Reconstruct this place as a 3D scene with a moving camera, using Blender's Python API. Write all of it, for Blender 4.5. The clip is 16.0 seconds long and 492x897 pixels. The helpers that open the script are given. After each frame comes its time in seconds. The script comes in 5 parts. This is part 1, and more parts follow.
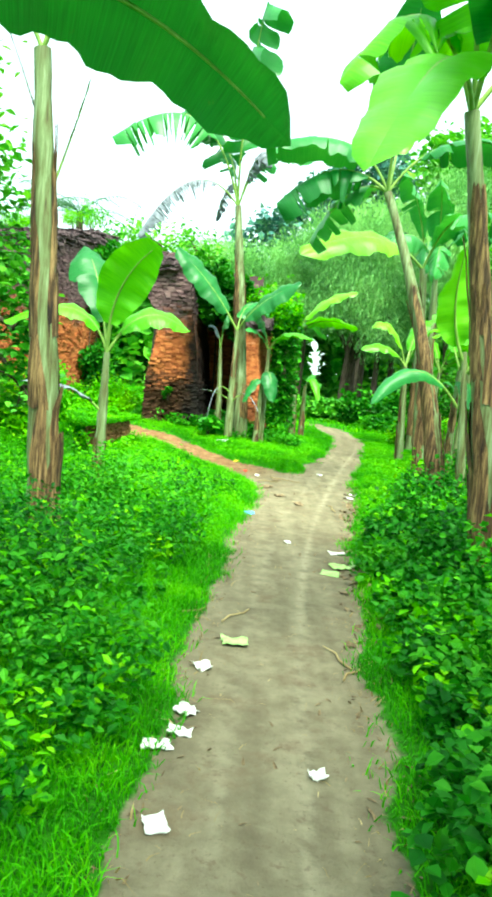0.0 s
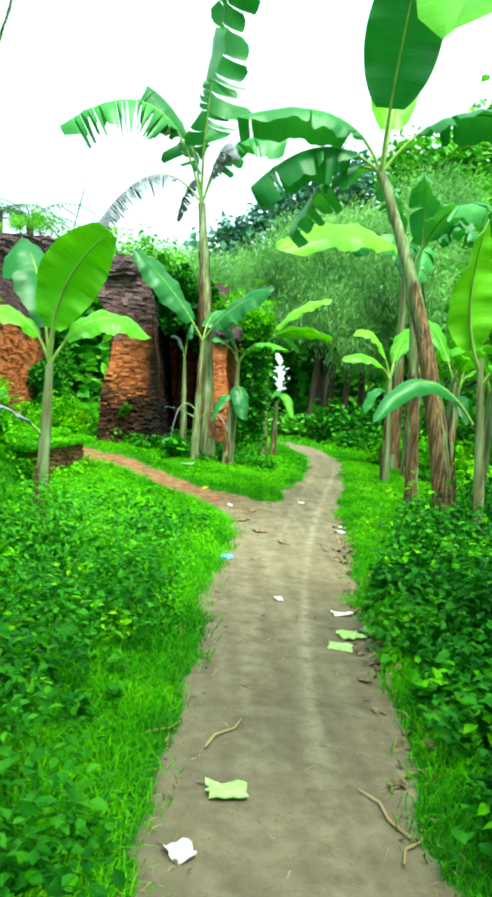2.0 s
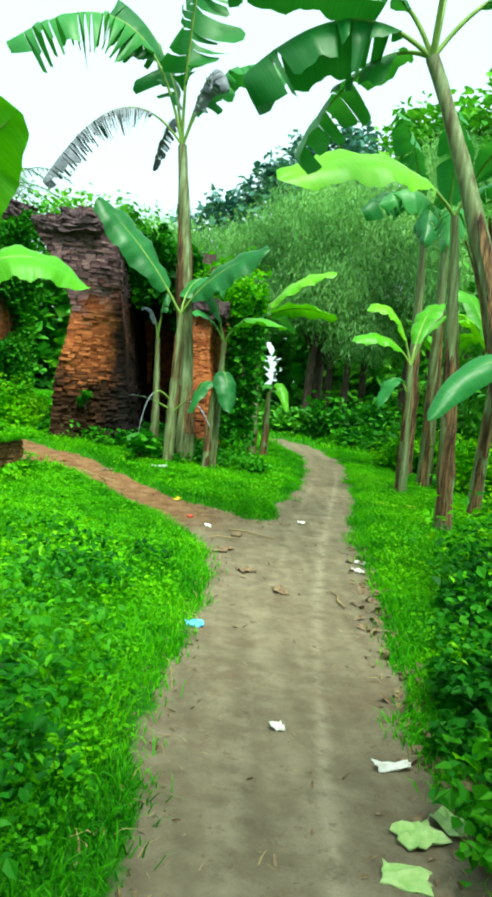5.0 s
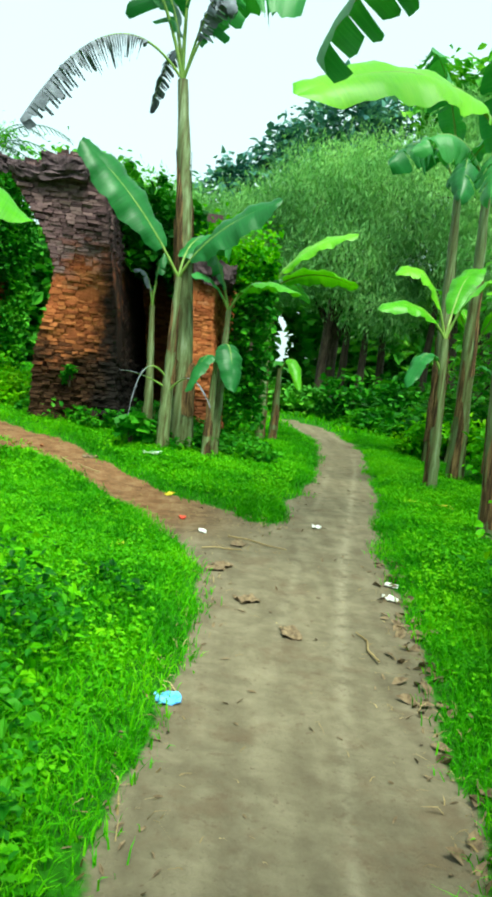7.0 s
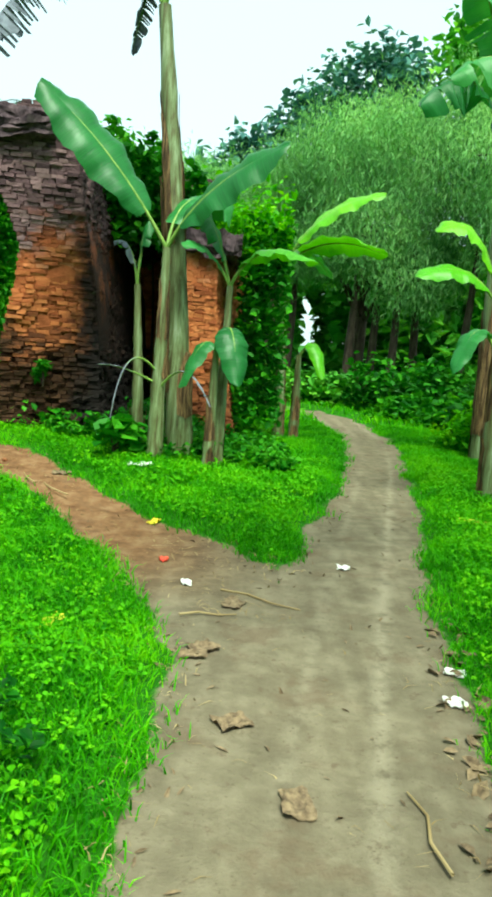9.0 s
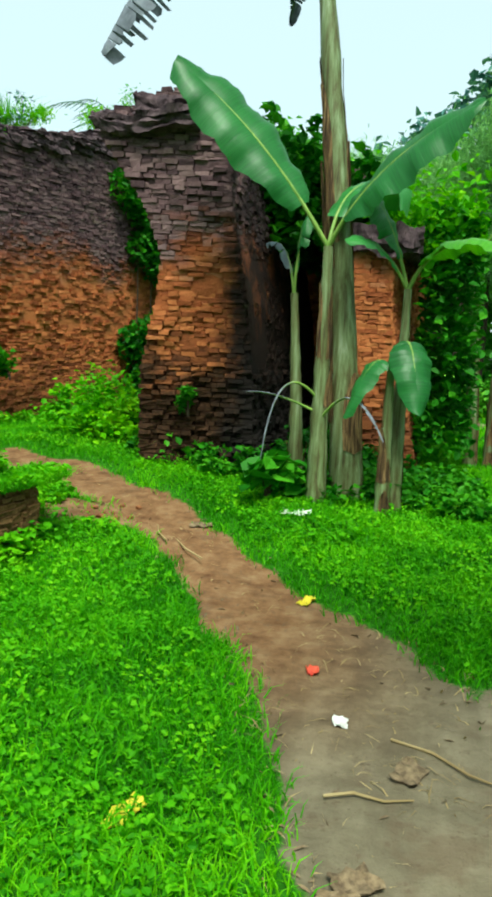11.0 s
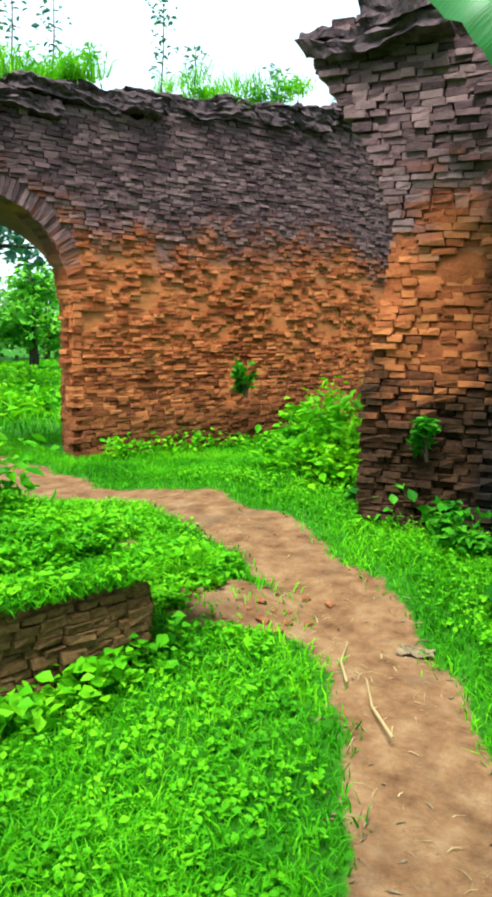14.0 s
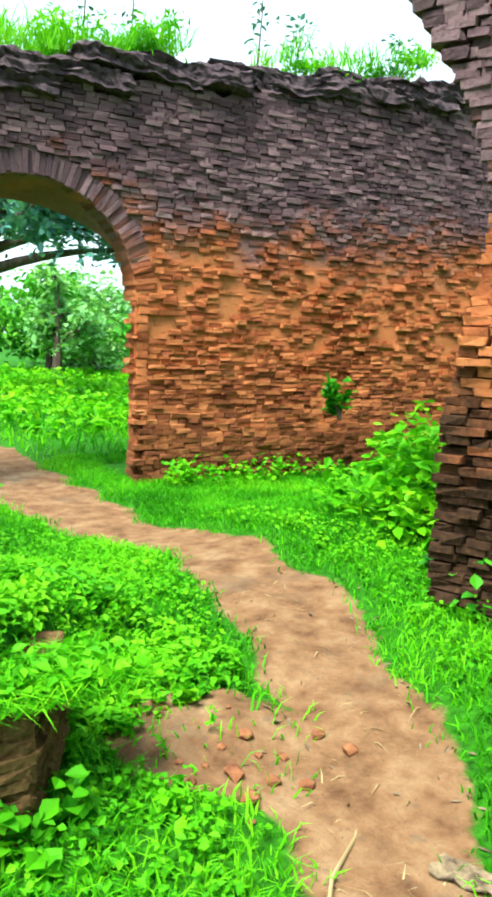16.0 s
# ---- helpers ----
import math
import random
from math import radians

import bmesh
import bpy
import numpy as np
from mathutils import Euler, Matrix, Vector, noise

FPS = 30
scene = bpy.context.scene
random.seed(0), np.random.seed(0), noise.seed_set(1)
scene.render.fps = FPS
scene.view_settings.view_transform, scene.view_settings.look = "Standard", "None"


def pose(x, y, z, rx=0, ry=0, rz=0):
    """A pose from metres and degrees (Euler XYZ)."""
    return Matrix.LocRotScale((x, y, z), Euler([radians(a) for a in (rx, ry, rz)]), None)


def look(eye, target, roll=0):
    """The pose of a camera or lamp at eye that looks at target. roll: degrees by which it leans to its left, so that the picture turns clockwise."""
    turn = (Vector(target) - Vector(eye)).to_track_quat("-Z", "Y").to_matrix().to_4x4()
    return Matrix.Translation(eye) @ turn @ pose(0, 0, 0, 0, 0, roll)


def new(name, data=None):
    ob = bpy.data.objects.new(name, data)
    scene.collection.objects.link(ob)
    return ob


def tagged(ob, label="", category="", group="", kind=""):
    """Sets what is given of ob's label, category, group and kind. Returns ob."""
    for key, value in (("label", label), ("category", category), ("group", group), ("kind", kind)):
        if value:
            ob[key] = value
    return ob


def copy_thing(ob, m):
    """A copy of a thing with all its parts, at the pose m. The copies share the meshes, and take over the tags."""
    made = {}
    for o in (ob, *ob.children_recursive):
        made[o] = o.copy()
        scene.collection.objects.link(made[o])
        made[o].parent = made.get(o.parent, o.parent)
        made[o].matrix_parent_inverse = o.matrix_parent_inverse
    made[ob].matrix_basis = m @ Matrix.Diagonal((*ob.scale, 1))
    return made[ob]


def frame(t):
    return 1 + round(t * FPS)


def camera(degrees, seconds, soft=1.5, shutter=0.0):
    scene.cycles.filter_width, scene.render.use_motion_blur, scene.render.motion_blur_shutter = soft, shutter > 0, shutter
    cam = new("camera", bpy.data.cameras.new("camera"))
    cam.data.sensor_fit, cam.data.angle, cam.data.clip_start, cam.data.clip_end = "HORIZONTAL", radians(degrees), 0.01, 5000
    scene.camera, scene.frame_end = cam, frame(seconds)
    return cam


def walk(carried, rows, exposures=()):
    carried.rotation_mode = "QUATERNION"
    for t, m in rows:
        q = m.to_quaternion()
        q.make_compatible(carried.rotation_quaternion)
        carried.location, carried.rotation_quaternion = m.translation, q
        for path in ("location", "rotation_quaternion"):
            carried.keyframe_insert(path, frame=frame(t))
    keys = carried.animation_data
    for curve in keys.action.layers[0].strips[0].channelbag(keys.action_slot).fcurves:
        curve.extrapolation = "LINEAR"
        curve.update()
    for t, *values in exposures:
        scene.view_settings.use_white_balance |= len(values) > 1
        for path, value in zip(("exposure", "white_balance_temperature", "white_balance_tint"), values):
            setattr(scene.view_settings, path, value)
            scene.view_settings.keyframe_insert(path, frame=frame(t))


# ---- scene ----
cam = camera(34.8, 16.0, soft=3.5)
METRES, EYE, TILT, LEAN, TURN = 12.3, 1.5, 0.0, 0.0, 0.0
ROWS = [
    (0.0, 0.0, 0.0, 0.0, 0.61, -5.95, -5.88),
    (0.5, -0.0055, 0.0274, -0.0008, -0.09, -5.45, -5.37),
    (1.0, -0.0046, 0.0598, -0.0029, 0.55, -5.28, -5.31),
    (1.5, -0.0053, 0.0879, -0.0051, 0.07, -5.06, -5.83),
    (2.0, -0.0106, 0.1237, -0.0038, -2.28, -4.5, -5.2),
    (2.5, -0.0106, 0.1574, -0.0083, -2.37, -3.61, -5.59),
    (3.0, -0.0085, 0.1916, -0.0078, -1.64, -2.96, -6.3),
    (3.5, -0.0088, 0.2272, -0.0068, -3.82, -2.04, -6.92),
    (4.0, -0.0086, 0.2582, -0.0107, -4.93, -2.5, -6.11),
    (4.5, -0.0042, 0.2924, -0.0115, -3.69, -3.83, -5.83),
    (7.0, 0.0114, 0.4396, -0.0137, -2.23, -6.7, -6.9),
    (7.5, 0.0119, 0.4724, -0.0111, -3.86, -6.98, -6.69),
    (8.0, 0.0203, 0.5114, -0.0135, -3.09, -7.71, -6.22),
    (10.5, 0.0374, 0.6632, -0.0078, 8.1, -8.05, -3.04),
    (11.0, 0.035, 0.6945, -0.006, 13.01, -8.11, -2.59),
    (11.5, 0.0338, 0.7234, -0.0085, 20.62, -7.95, -2.18),
    (12.0, 0.0337, 0.7561, -0.0053, 26.39, -7.41, -1.66),
    (12.5, 0.03, 0.782, -0.0068, 28.4, -7.15, -1.83),
    (13.0, 0.0206, 0.8111, -0.0042, 29.51, -7.36, -1.93),
    (13.5, 0.0187, 0.8412, -0.0089, 32.22, -8.06, -1.21),
    (14.0, 0.0163, 0.8743, -0.0045, 35.35, -8.37, -1.11),
    (14.5, 0.0071, 0.9038, -0.0073, 38.61, -8.11, -1.79),
    (15.0, -0.002, 0.9291, -0.0034, 40.58, -7.73, -1.48),
    (15.5, -0.0043, 0.9605, -0.0058, 42.87, -7.26, -1.77),
    (16.0, -0.0125, 0.9865, -0.0062, 45.97, -7.68, -2.42),
]
# the clip's camera brightens and darkens on the way: seconds, stops, kelvin, tint
LIGHTING = [(0.0, 2.25, 6350, -13), (2.0, 1.85, 6300, -12), (3.5, 1.35, 6250, -10), (4.0, 1.15, 6250, -10), (4.5, 1.4, 6250, -10), (7.0, 1.28, 6200, -10), (8.2, 1.35, 6200, -10), (10.5, 1.1, 6200, -5), (11.5, 0.9, 6200, -3), (12.5, 1.1, 6150, 1), (13.5, 1.3, 6050, 3), (14.0, 1.6, 6000, 4), (16.0, 1.9, 5900, 4)]
walk(cam, [(t, pose(0, 0, EYE, TILT, LEAN, TURN) @ pose(METRES * x, METRES * y, METRES * z, 90 + pitch, roll, yaw)) for t, x, y, z, yaw, pitch, roll in ROWS], LIGHTING)

# ---- world and light ----
world = bpy.data.worlds.new("overcast_sky")
scene.world = world
world.use_nodes = True
wn, wl = world.node_tree.nodes, world.node_tree.links
sky = wn.new("ShaderNodeTexSky")
sky.sky_type = "NISHITA"
sky.sun_disc = False
sky.sun_elevation = radians(62)
sky.sun_rotation = radians(165)
sky.air_density, sky.dust_density, sky.ozone_density = 0.9, 3.0, 1.0
haze = wn.new("ShaderNodeMix")
haze.data_type = "RGBA"
haze.inputs[0].default_value = 0.6
haze.inputs[7].default_value = (9.0, 10.4, 10.6, 1)
wl.new(sky.outputs[0], haze.inputs[6])
wl.new(haze.outputs[2], wn["Background"].inputs[0])
wn["Background"].inputs[1].default_value = 0.07

sun_data = bpy.data.lights.new("sun", "SUN")
sun_data.energy, sun_data.angle, sun_data.color = 3.2, radians(28), (1.0, 0.95, 0.84)
sun = new("sun", sun_data)
sun.matrix_world = look((2.2, -7.5, 15), (0, 0, 0))


# ---- materials ----
def material(name, build):
    m = bpy.data.materials.new(name)
    m.use_nodes = True
    nt = m.node_tree
    bsdf = nt.nodes["Principled BSDF"]
    build(nt, bsdf)
    return m


def node(nt, kind, **inputs):
    n = nt.nodes.new(kind)
    for k, v in inputs.items():
        n.inputs[k.replace("_", " ")].default_value = v
    return n


def noise_tex(nt, scale, detail=4.0, rough=0.6, vec=None):
    n = node(nt, "ShaderNodeTexNoise", Scale=scale, Detail=detail, Roughness=rough)
    if vec is not None:
        nt.links.new(vec, n.inputs["Vector"])
    return n.outputs["Fac"]


def ramp(nt, fac, stops):
    n = nt.nodes.new("ShaderNodeValToRGB")
    el = n.color_ramp.elements
    while len(el) < len(stops):
        el.new(0.5)
    for e, (p, c) in zip(el, stops):
        e.position, e.color = p, (*c, 1) if len(c) == 3 else c
    nt.links.new(fac, n.inputs[0])
    return n.outputs[0]


def mixc(nt, fac, a, b, mode="MIX"):
    n = nt.nodes.new("ShaderNodeMix")
    n.data_type, n.blend_type = "RGBA", mode
    for sock, v in ((0, fac), (6, a), (7, b)):
        if isinstance(v, bpy.types.NodeSocket):
            nt.links.new(v, n.inputs[sock])
        else:
            n.inputs[sock].default_value = v if sock == 0 or len(v) == 4 else (*v, 1)
    return n.outputs[2]


def maths(nt, op, a, b=0.0, clamp=False):
    n = nt.nodes.new("ShaderNodeMath")
    n.operation, n.use_clamp = op, clamp
    for i, v in enumerate((a, b)):
        if isinstance(v, bpy.types.NodeSocket):
            nt.links.new(v, n.inputs[i])
        else:
            n.inputs[i].default_value = v
    return n.outputs[0]


def remap(nt, v, a, b):
    n = node(nt, "ShaderNodeMapRange")
    n.interpolation_type = "SMOOTHSTEP"
    nt.links.new(v, n.inputs[0])
    n.inputs[1].default_value, n.inputs[2].default_value = a, b
    return n.outputs[0]


def bump(nt, bsdf, h, strength, dist):
    n = node(nt, "ShaderNodeBump", Strength=strength, Distance=dist)
    nt.links.new(h, n.inputs["Height"])
    nt.links.new(n.outputs[0], bsdf.inputs["Normal"])


def position(nt):
    return nt.nodes.new("ShaderNodeNewGeometry").outputs["Position"]


def foliage(name, dark, mid, light, rough=0.6, trans=0.35, patch=0.8):
    """Leaves: colour varies leaf by leaf and in patches; some light passes through."""
    def build(nt, bsdf):
        geo = nt.nodes.new("ShaderNodeNewGeometry")
        isl = geo.outputs["Random Per Island"]
        big = noise_tex(nt, patch, 3, 0.6, geo.outputs["Position"])
        f = maths(nt, "ADD", maths(nt, "MULTIPLY", isl, 0.45), maths(nt, "MULTIPLY", remap(nt, big, 0.3, 0.7), 0.55))
        c = ramp(nt, f, [(0.1, dark), (0.5, mid), (0.95, light)])
        nt.links.new(c, bsdf.inputs["Base Color"])
        bsdf.inputs["Roughness"].default_value = rough
        bsdf.inputs["Specular IOR Level"].default_value = 0.12
        if trans:
            tr = node(nt, "ShaderNodeBsdfTranslucent")
            nt.links.new(mixc(nt, 1.0, c, (1.0, 1.0, 0.4), "MULTIPLY"), tr.inputs[0])
            mx = node(nt, "ShaderNodeMixShader", Fac=trans)
            nt.links.new(bsdf.outputs[0], mx.inputs[1])
            nt.links.new(tr.outputs[0], mx.inputs[2])
            nt.links.new(mx.outputs[0], nt.nodes["Material Output"].inputs[0])
    return material(name, build)


def banana_blade(name, dark, mid, pale):
    """Banana leaf: fine cross veins, broad tone, light shining through."""
    def build(nt, bsdf):
        at = nt.nodes.new("ShaderNodeAttribute")
        at.attribute_name = "leafuv"
        mp = node(nt, "ShaderNodeMapping")
        mp.inputs["Scale"].default_value = (0.7, 26, 1)
        nt.links.new(at.outputs["Vector"], mp.inputs[0])
        vein = noise_tex(nt, 4.0, 4, 0.6, mp.outputs[0])
        rnd = nt.nodes.new("ShaderNodeObjectInfo").outputs["Random"]
        big = noise_tex(nt, 2.5, 3, 0.6, position(nt))
        f = maths(nt, "ADD", maths(nt, "MULTIPLY", vein, 0.4), maths(nt, "ADD", maths(nt, "MULTIPLY", rnd, 0.3), maths(nt, "MULTIPLY", big, 0.3)))
        c = ramp(nt, f, [(0.25, dark), (0.5, mid), (0.8, pale)])
        edge = remap(nt, noise_tex(nt, 9.0, 5, 0.7, position(nt)), 0.66, 0.76)
        c = mixc(nt, maths(nt, "MULTIPLY", edge, 0.35), c, (0.16, 0.12, 0.02))
        nt.links.new(c, bsdf.inputs["Base Color"])
        bsdf.inputs["Roughness"].default_value = 0.38
        bsdf.inputs["Specular IOR Level"].default_value = 0.4
        bump(nt, bsdf, vein, 0.35, 0.01)
        tr = node(nt, "ShaderNodeBsdfTranslucent")
        nt.links.new(mixc(nt, 1.0, c, (1.0, 1.0, 0.35), "MULTIPLY"), tr.inputs[0])
        mx = node(nt, "ShaderNodeMixShader", Fac=0.34)
        nt.links.new(bsdf.outputs[0], mx.inputs[1])
        nt.links.new(tr.outputs[0], mx.inputs[2])
        nt.links.new(mx.outputs[0], nt.nodes["Material Output"].inputs[0])
    return material(name, build)


def streaked(name, stops, scale=(14, 14, 1.6), rough=0.7, strength=0.5):
    """Fibres that run up a stem or trunk."""
    def build(nt, bsdf):
        mp = node(nt, "ShaderNodeMapping")
        mp.inputs["Scale"].default_value = scale
        nt.links.new(position(nt), mp.inputs[0])
        f = noise_tex(nt, 1.6, 5, 0.65, mp.outputs[0])
        nt.links.new(ramp(nt, f, stops), bsdf.inputs["Base Color"])
        bsdf.inputs["Roughness"].default_value = rough
        bsdf.inputs["Specular IOR Level"].default_value = 0.25
        bump(nt, bsdf, f, strength, 0.02)
    return material(name, build)


def plain(name, a, b, scale=12.0, rough=0.7):
    def build(nt, bsdf):
        f = noise_tex(nt, scale, 4, 0.6, position(nt))
        nt.links.new(ramp(nt, f, [(0.3, a), (0.7, b)]), bsdf.inputs["Base Color"])
        bsdf.inputs["Roughness"].default_value = rough
        bsdf.inputs["Specular IOR Level"].default_value = 0.2
        bump(nt, bsdf, f, 0.8, 0.03 if 13 < scale < 15 else 0.004)
    return material(name, build)


def build_ground(nt, bsdf):
    pos = position(nt)
    at = nt.nodes.new("ShaderNodeAttribute")
    at.attribute_name = "dirt"
    red = nt.nodes.new("ShaderNodeAttribute")
    red.attribute_name = "redness"
    fine, mid, big = noise_tex(nt, 60, 5, 0.7, pos), noise_tex(nt, 7, 5, 0.65, pos), noise_tex(nt, 1.1, 3, 0.6, pos)
    mp = node(nt, "ShaderNodeMapping")
    mp.inputs["Scale"].default_value = (7, 0.5, 1)
    nt.links.new(pos, mp.inputs[0])
    track = noise_tex(nt, 1.0, 3, 0.5, mp.outputs[0])
    grey = ramp(nt, maths(nt, "ADD", maths(nt, "MULTIPLY", mid, 0.6), maths(nt, "MULTIPLY", track, 0.4)),
                [(0.3, (0.09, 0.074, 0.048)), (0.5, (0.15, 0.127, 0.083)), (0.7, (0.225, 0.192, 0.13))])
    rust = ramp(nt, mid, [(0.3, (0.085, 0.04, 0.018)), (0.5, (0.17, 0.09, 0.042)), (0.72, (0.25, 0.155, 0.08))])
    soil = mixc(nt, maths(nt, "MULTIPLY", red.outputs["Fac"], remap(nt, big, 0.05, 0.45)), grey, rust)
    rut = nt.nodes.new("ShaderNodeAttribute")
    rut.attribute_name = "rut"
    soil = mixc(nt, maths(nt, "MULTIPLY", rut.outputs["Fac"], remap(nt, mid, 0.3, 0.6)), soil, (0.27, 0.235, 0.165))
    soil = mixc(nt, maths(nt, "MULTIPLY", remap(nt, noise_tex(nt, 2.6, 5, 0.7, pos), 0.52, 0.68), 0.5), soil, (0.115, 0.078, 0.048))
    soil = mixc(nt, remap(nt, fine, 0.60, 0.72), soil, (0.09, 0.065, 0.04))
    soil = mixc(nt, maths(nt, "MULTIPLY", remap(nt, noise_tex(nt, 17, 4, 0.7, pos), 0.58, 0.7), 0.55), soil, (0.10, 0.07, 0.045))
    turf = ramp(nt, noise_tex(nt, 24, 5, 0.7, pos), [(0.3, (0.008, 0.045, 0.002)), (0.55, (0.025, 0.13, 0.003)), (0.8, (0.06, 0.26, 0.005))])
    edge = maths(nt, "ADD", at.outputs["Fac"], maths(nt, "MULTIPLY", maths(nt, "SUBTRACT", mid, 0.5), 0.9))
    nt.links.new(mixc(nt, remap(nt, edge, 0.35, 0.6), turf, soil), bsdf.inputs["Base Color"])
    bsdf.inputs["Roughness"].default_value = 0.95
    bsdf.inputs["Specular IOR Level"].default_value = 0.1
    bump(nt, bsdf, maths(nt, "ADD", mid, maths(nt, "MULTIPLY", fine, 0.35)), 0.7, 0.03)


def build_brick(nt, bsdf, old0=2.25, old1=2.95, damp0=1.35, damp1=0.55, side_shade=0.0, wet=1.0, soak=((0.012, 0.008, 0.006), (0.055, 0.027, 0.013), (0.20, 0.10, 0.045))):
    geo = nt.nodes.new("ShaderNodeNewGeometry")
    pos, isl = geo.outputs["Position"], geo.outputs["Random Per Island"]
    rnd = maths(nt, "FRACT", maths(nt, "ADD", isl, nt.nodes.new("ShaderNodeObjectInfo").outputs["Random"]))
    z = nt.nodes.new("ShaderNodeSeparateXYZ")
    nt.links.new(pos, z.inputs[0])
    wob = maths(nt, "MULTIPLY", maths(nt, "SUBTRACT", noise_tex(nt, 1.3, 4, 0.6, pos), 0.5), 1.5)
    h = maths(nt, "ADD", z.outputs[2], maths(nt, "ADD", wob, maths(nt, "MULTIPLY", rnd, 0.3)))
    grain = noise_tex(nt, 45, 5, 0.7, pos)
    clay = ramp(nt, maths(nt, "ADD", maths(nt, "MULTIPLY", rnd, 0.36), maths(nt, "ADD", maths(nt, "MULTIPLY", grain, 0.34), maths(nt, "MULTIPLY", noise_tex(nt, 2.4, 5, 0.65, pos), 0.34))),
                [(0.15, (0.12, 0.03, 0.013)), (0.42, (0.31, 0.09, 0.032)), (0.65, (0.47, 0.16, 0.055)), (0.95, (0.54, 0.25, 0.10))])
    old = ramp(nt, maths(nt, "ADD", maths(nt, "MULTIPLY", rnd, 0.3), maths(nt, "ADD", maths(nt, "MULTIPLY", grain, 0.38), maths(nt, "MULTIPLY", noise_tex(nt, 3.0, 5, 0.65, pos), 0.33))),
               [(0.25, (0.028, 0.017, 0.021)), (0.5, (0.115, 0.068, 0.074)), (0.8, (0.26, 0.17, 0.168))])
    damp = ramp(nt, grain, list(zip((0.3, 0.6, 0.85), soak)))
    c = mixc(nt, remap(nt, h, old0, old1), clay, old)
    c = mixc(nt, maths(nt, "MULTIPLY", remap(nt, h, damp0, damp1), wet), c, damp)
    # shade of the pier's side, put into the colour as ragged near-black towards +x
    if side_shade:
        shade_x = maths(nt, "ADD", z.outputs[0], maths(nt, "MULTIPLY", maths(nt, "SUBTRACT", noise_tex(nt, 2.2, 5, 0.7, pos), 0.5), 0.7))
        c = mixc(nt, maths(nt, "MULTIPLY", remap(nt, shade_x, -1.46, -1.2), side_shade), c, (0.014, 0.012, 0.011))
    moss = remap(nt, noise_tex(nt, 3.0, 5, 0.7, pos), 0.62, 0.75)
    c = mixc(nt, maths(nt, "MULTIPLY", moss, 0.35), c, (0.07, 0.09, 0.03))
    nt.links.new(c, bsdf.inputs["Base Color"])
    bsdf.inputs["Roughness"].default_value = 0.92
    bsdf.inputs["Specular IOR Level"].default_value = 0.12
    bump(nt, bsdf, maths(nt, "ADD", grain, noise_tex(nt, 14, 4, 0.6, pos)), 0.7, 0.015)


GROUND = material("trodden_earth_and_turf", build_ground)
BRICK = material("weathered_brick", lambda nt, s: build_brick(nt, s, 2.25, 3.0, 1.3, 0.6, wet=0.6))
# the pier's brick also carries its side's shade in the colour
PIER_BRICK = material("side_shaded_pier_brick", lambda nt, s: build_brick(nt, s, 2.1, 2.7, 1.6, 1.1, 0.97))
STUB_BRICK = material("damp_earthy_brick", lambda nt, s: build_brick(nt, s, 2.4, 3.0, 1.6, 1.1, wet=0.9, soak=((0.045, 0.03, 0.012), (0.125, 0.08, 0.032), (0.25, 0.165, 0.07))))
RING_BRICK = material("arch_ring_brick", lambda nt, s: build_brick(nt, s, 2.0, 2.7, wet=0.3))
GRASS = foliage("grass_blades", (0.018, 0.14, 0.001), (0.078, 0.39, 0.002), (0.21, 0.60, 0.004), 0.55, 0.4, 0.9)
WEED = foliage("weed_leaves", (0.007, 0.065, 0.004), (0.028, 0.185, 0.006), (0.095, 0.37, 0.012), 0.5, 0.35, 0.9)
BRIGHT = foliage("young_leaves", (0.04, 0.24, 0.001), (0.12, 0.46, 0.002), (0.28, 0.62, 0.005), 0.5, 0.4, 1.2)
CLOVER = foliage("clover_leaves", (0.03, 0.19, 0.002), (0.10, 0.41, 0.003), (0.22, 0.58, 0.005), 0.6, 0.4, 1.4)
TREE_LEAF = foliage("tree_leaves", (0.022, 0.12, 0.012), (0.085, 0.34, 0.024), (0.23, 0.56, 0.045), 0.5, 0.3, 0.35)
# bluish copy of the tree leaves: shade and haze put into the colour
BLUE_LEAF = foliage("shade_and_haze_tinted_leaves", (0.035, 0.10, 0.11), (0.075, 0.21, 0.18), (0.14, 0.34, 0.23), 0.45, 0.25, 0.35)
FEATHER = foliage("feathery_leaves", (0.075, 0.21, 0.06), (0.20, 0.46, 0.14), (0.40, 0.68, 0.25), 0.55, 0.35, 0.45)
PALM_LEAF = foliage("palm_leaflets", (0.02, 0.07, 0.04), (0.05, 0.14, 0.07), (0.10, 0.22, 0.10), 0.5, 0.3, 0.6)
DRYGRASS = foliage("dry_straw", (0.16, 0.11, 0.05), (0.30, 0.22, 0.10), (0.48, 0.38, 0.2), 0.8, 0.1, 2)
BLADE = banana_blade("banana_leaf", (0.014, 0.10, 0.022), (0.035, 0.21, 0.04), (0.09, 0.36, 0.07))
YOUNG = banana_blade("young_banana_leaf", (0.05, 0.25, 0.004), (0.12, 0.44, 0.008), (0.26, 0.60, 0.015))
DRIED = streaked("dried_banana_leaf", [(0.3, (0.09, 0.10, 0.12)), (0.55, (0.17, 0.19, 0.225)), (0.8, (0.28, 0.31, 0.345))], (6, 6, 6))
RIB = streaked("banana_rib", [(0.3, (0.10, 0.20, 0.03)), (0.6, (0.22, 0.34, 0.07)), (0.8, (0.32, 0.42, 0.14))], (8, 8, 3), 0.45, 0.2)
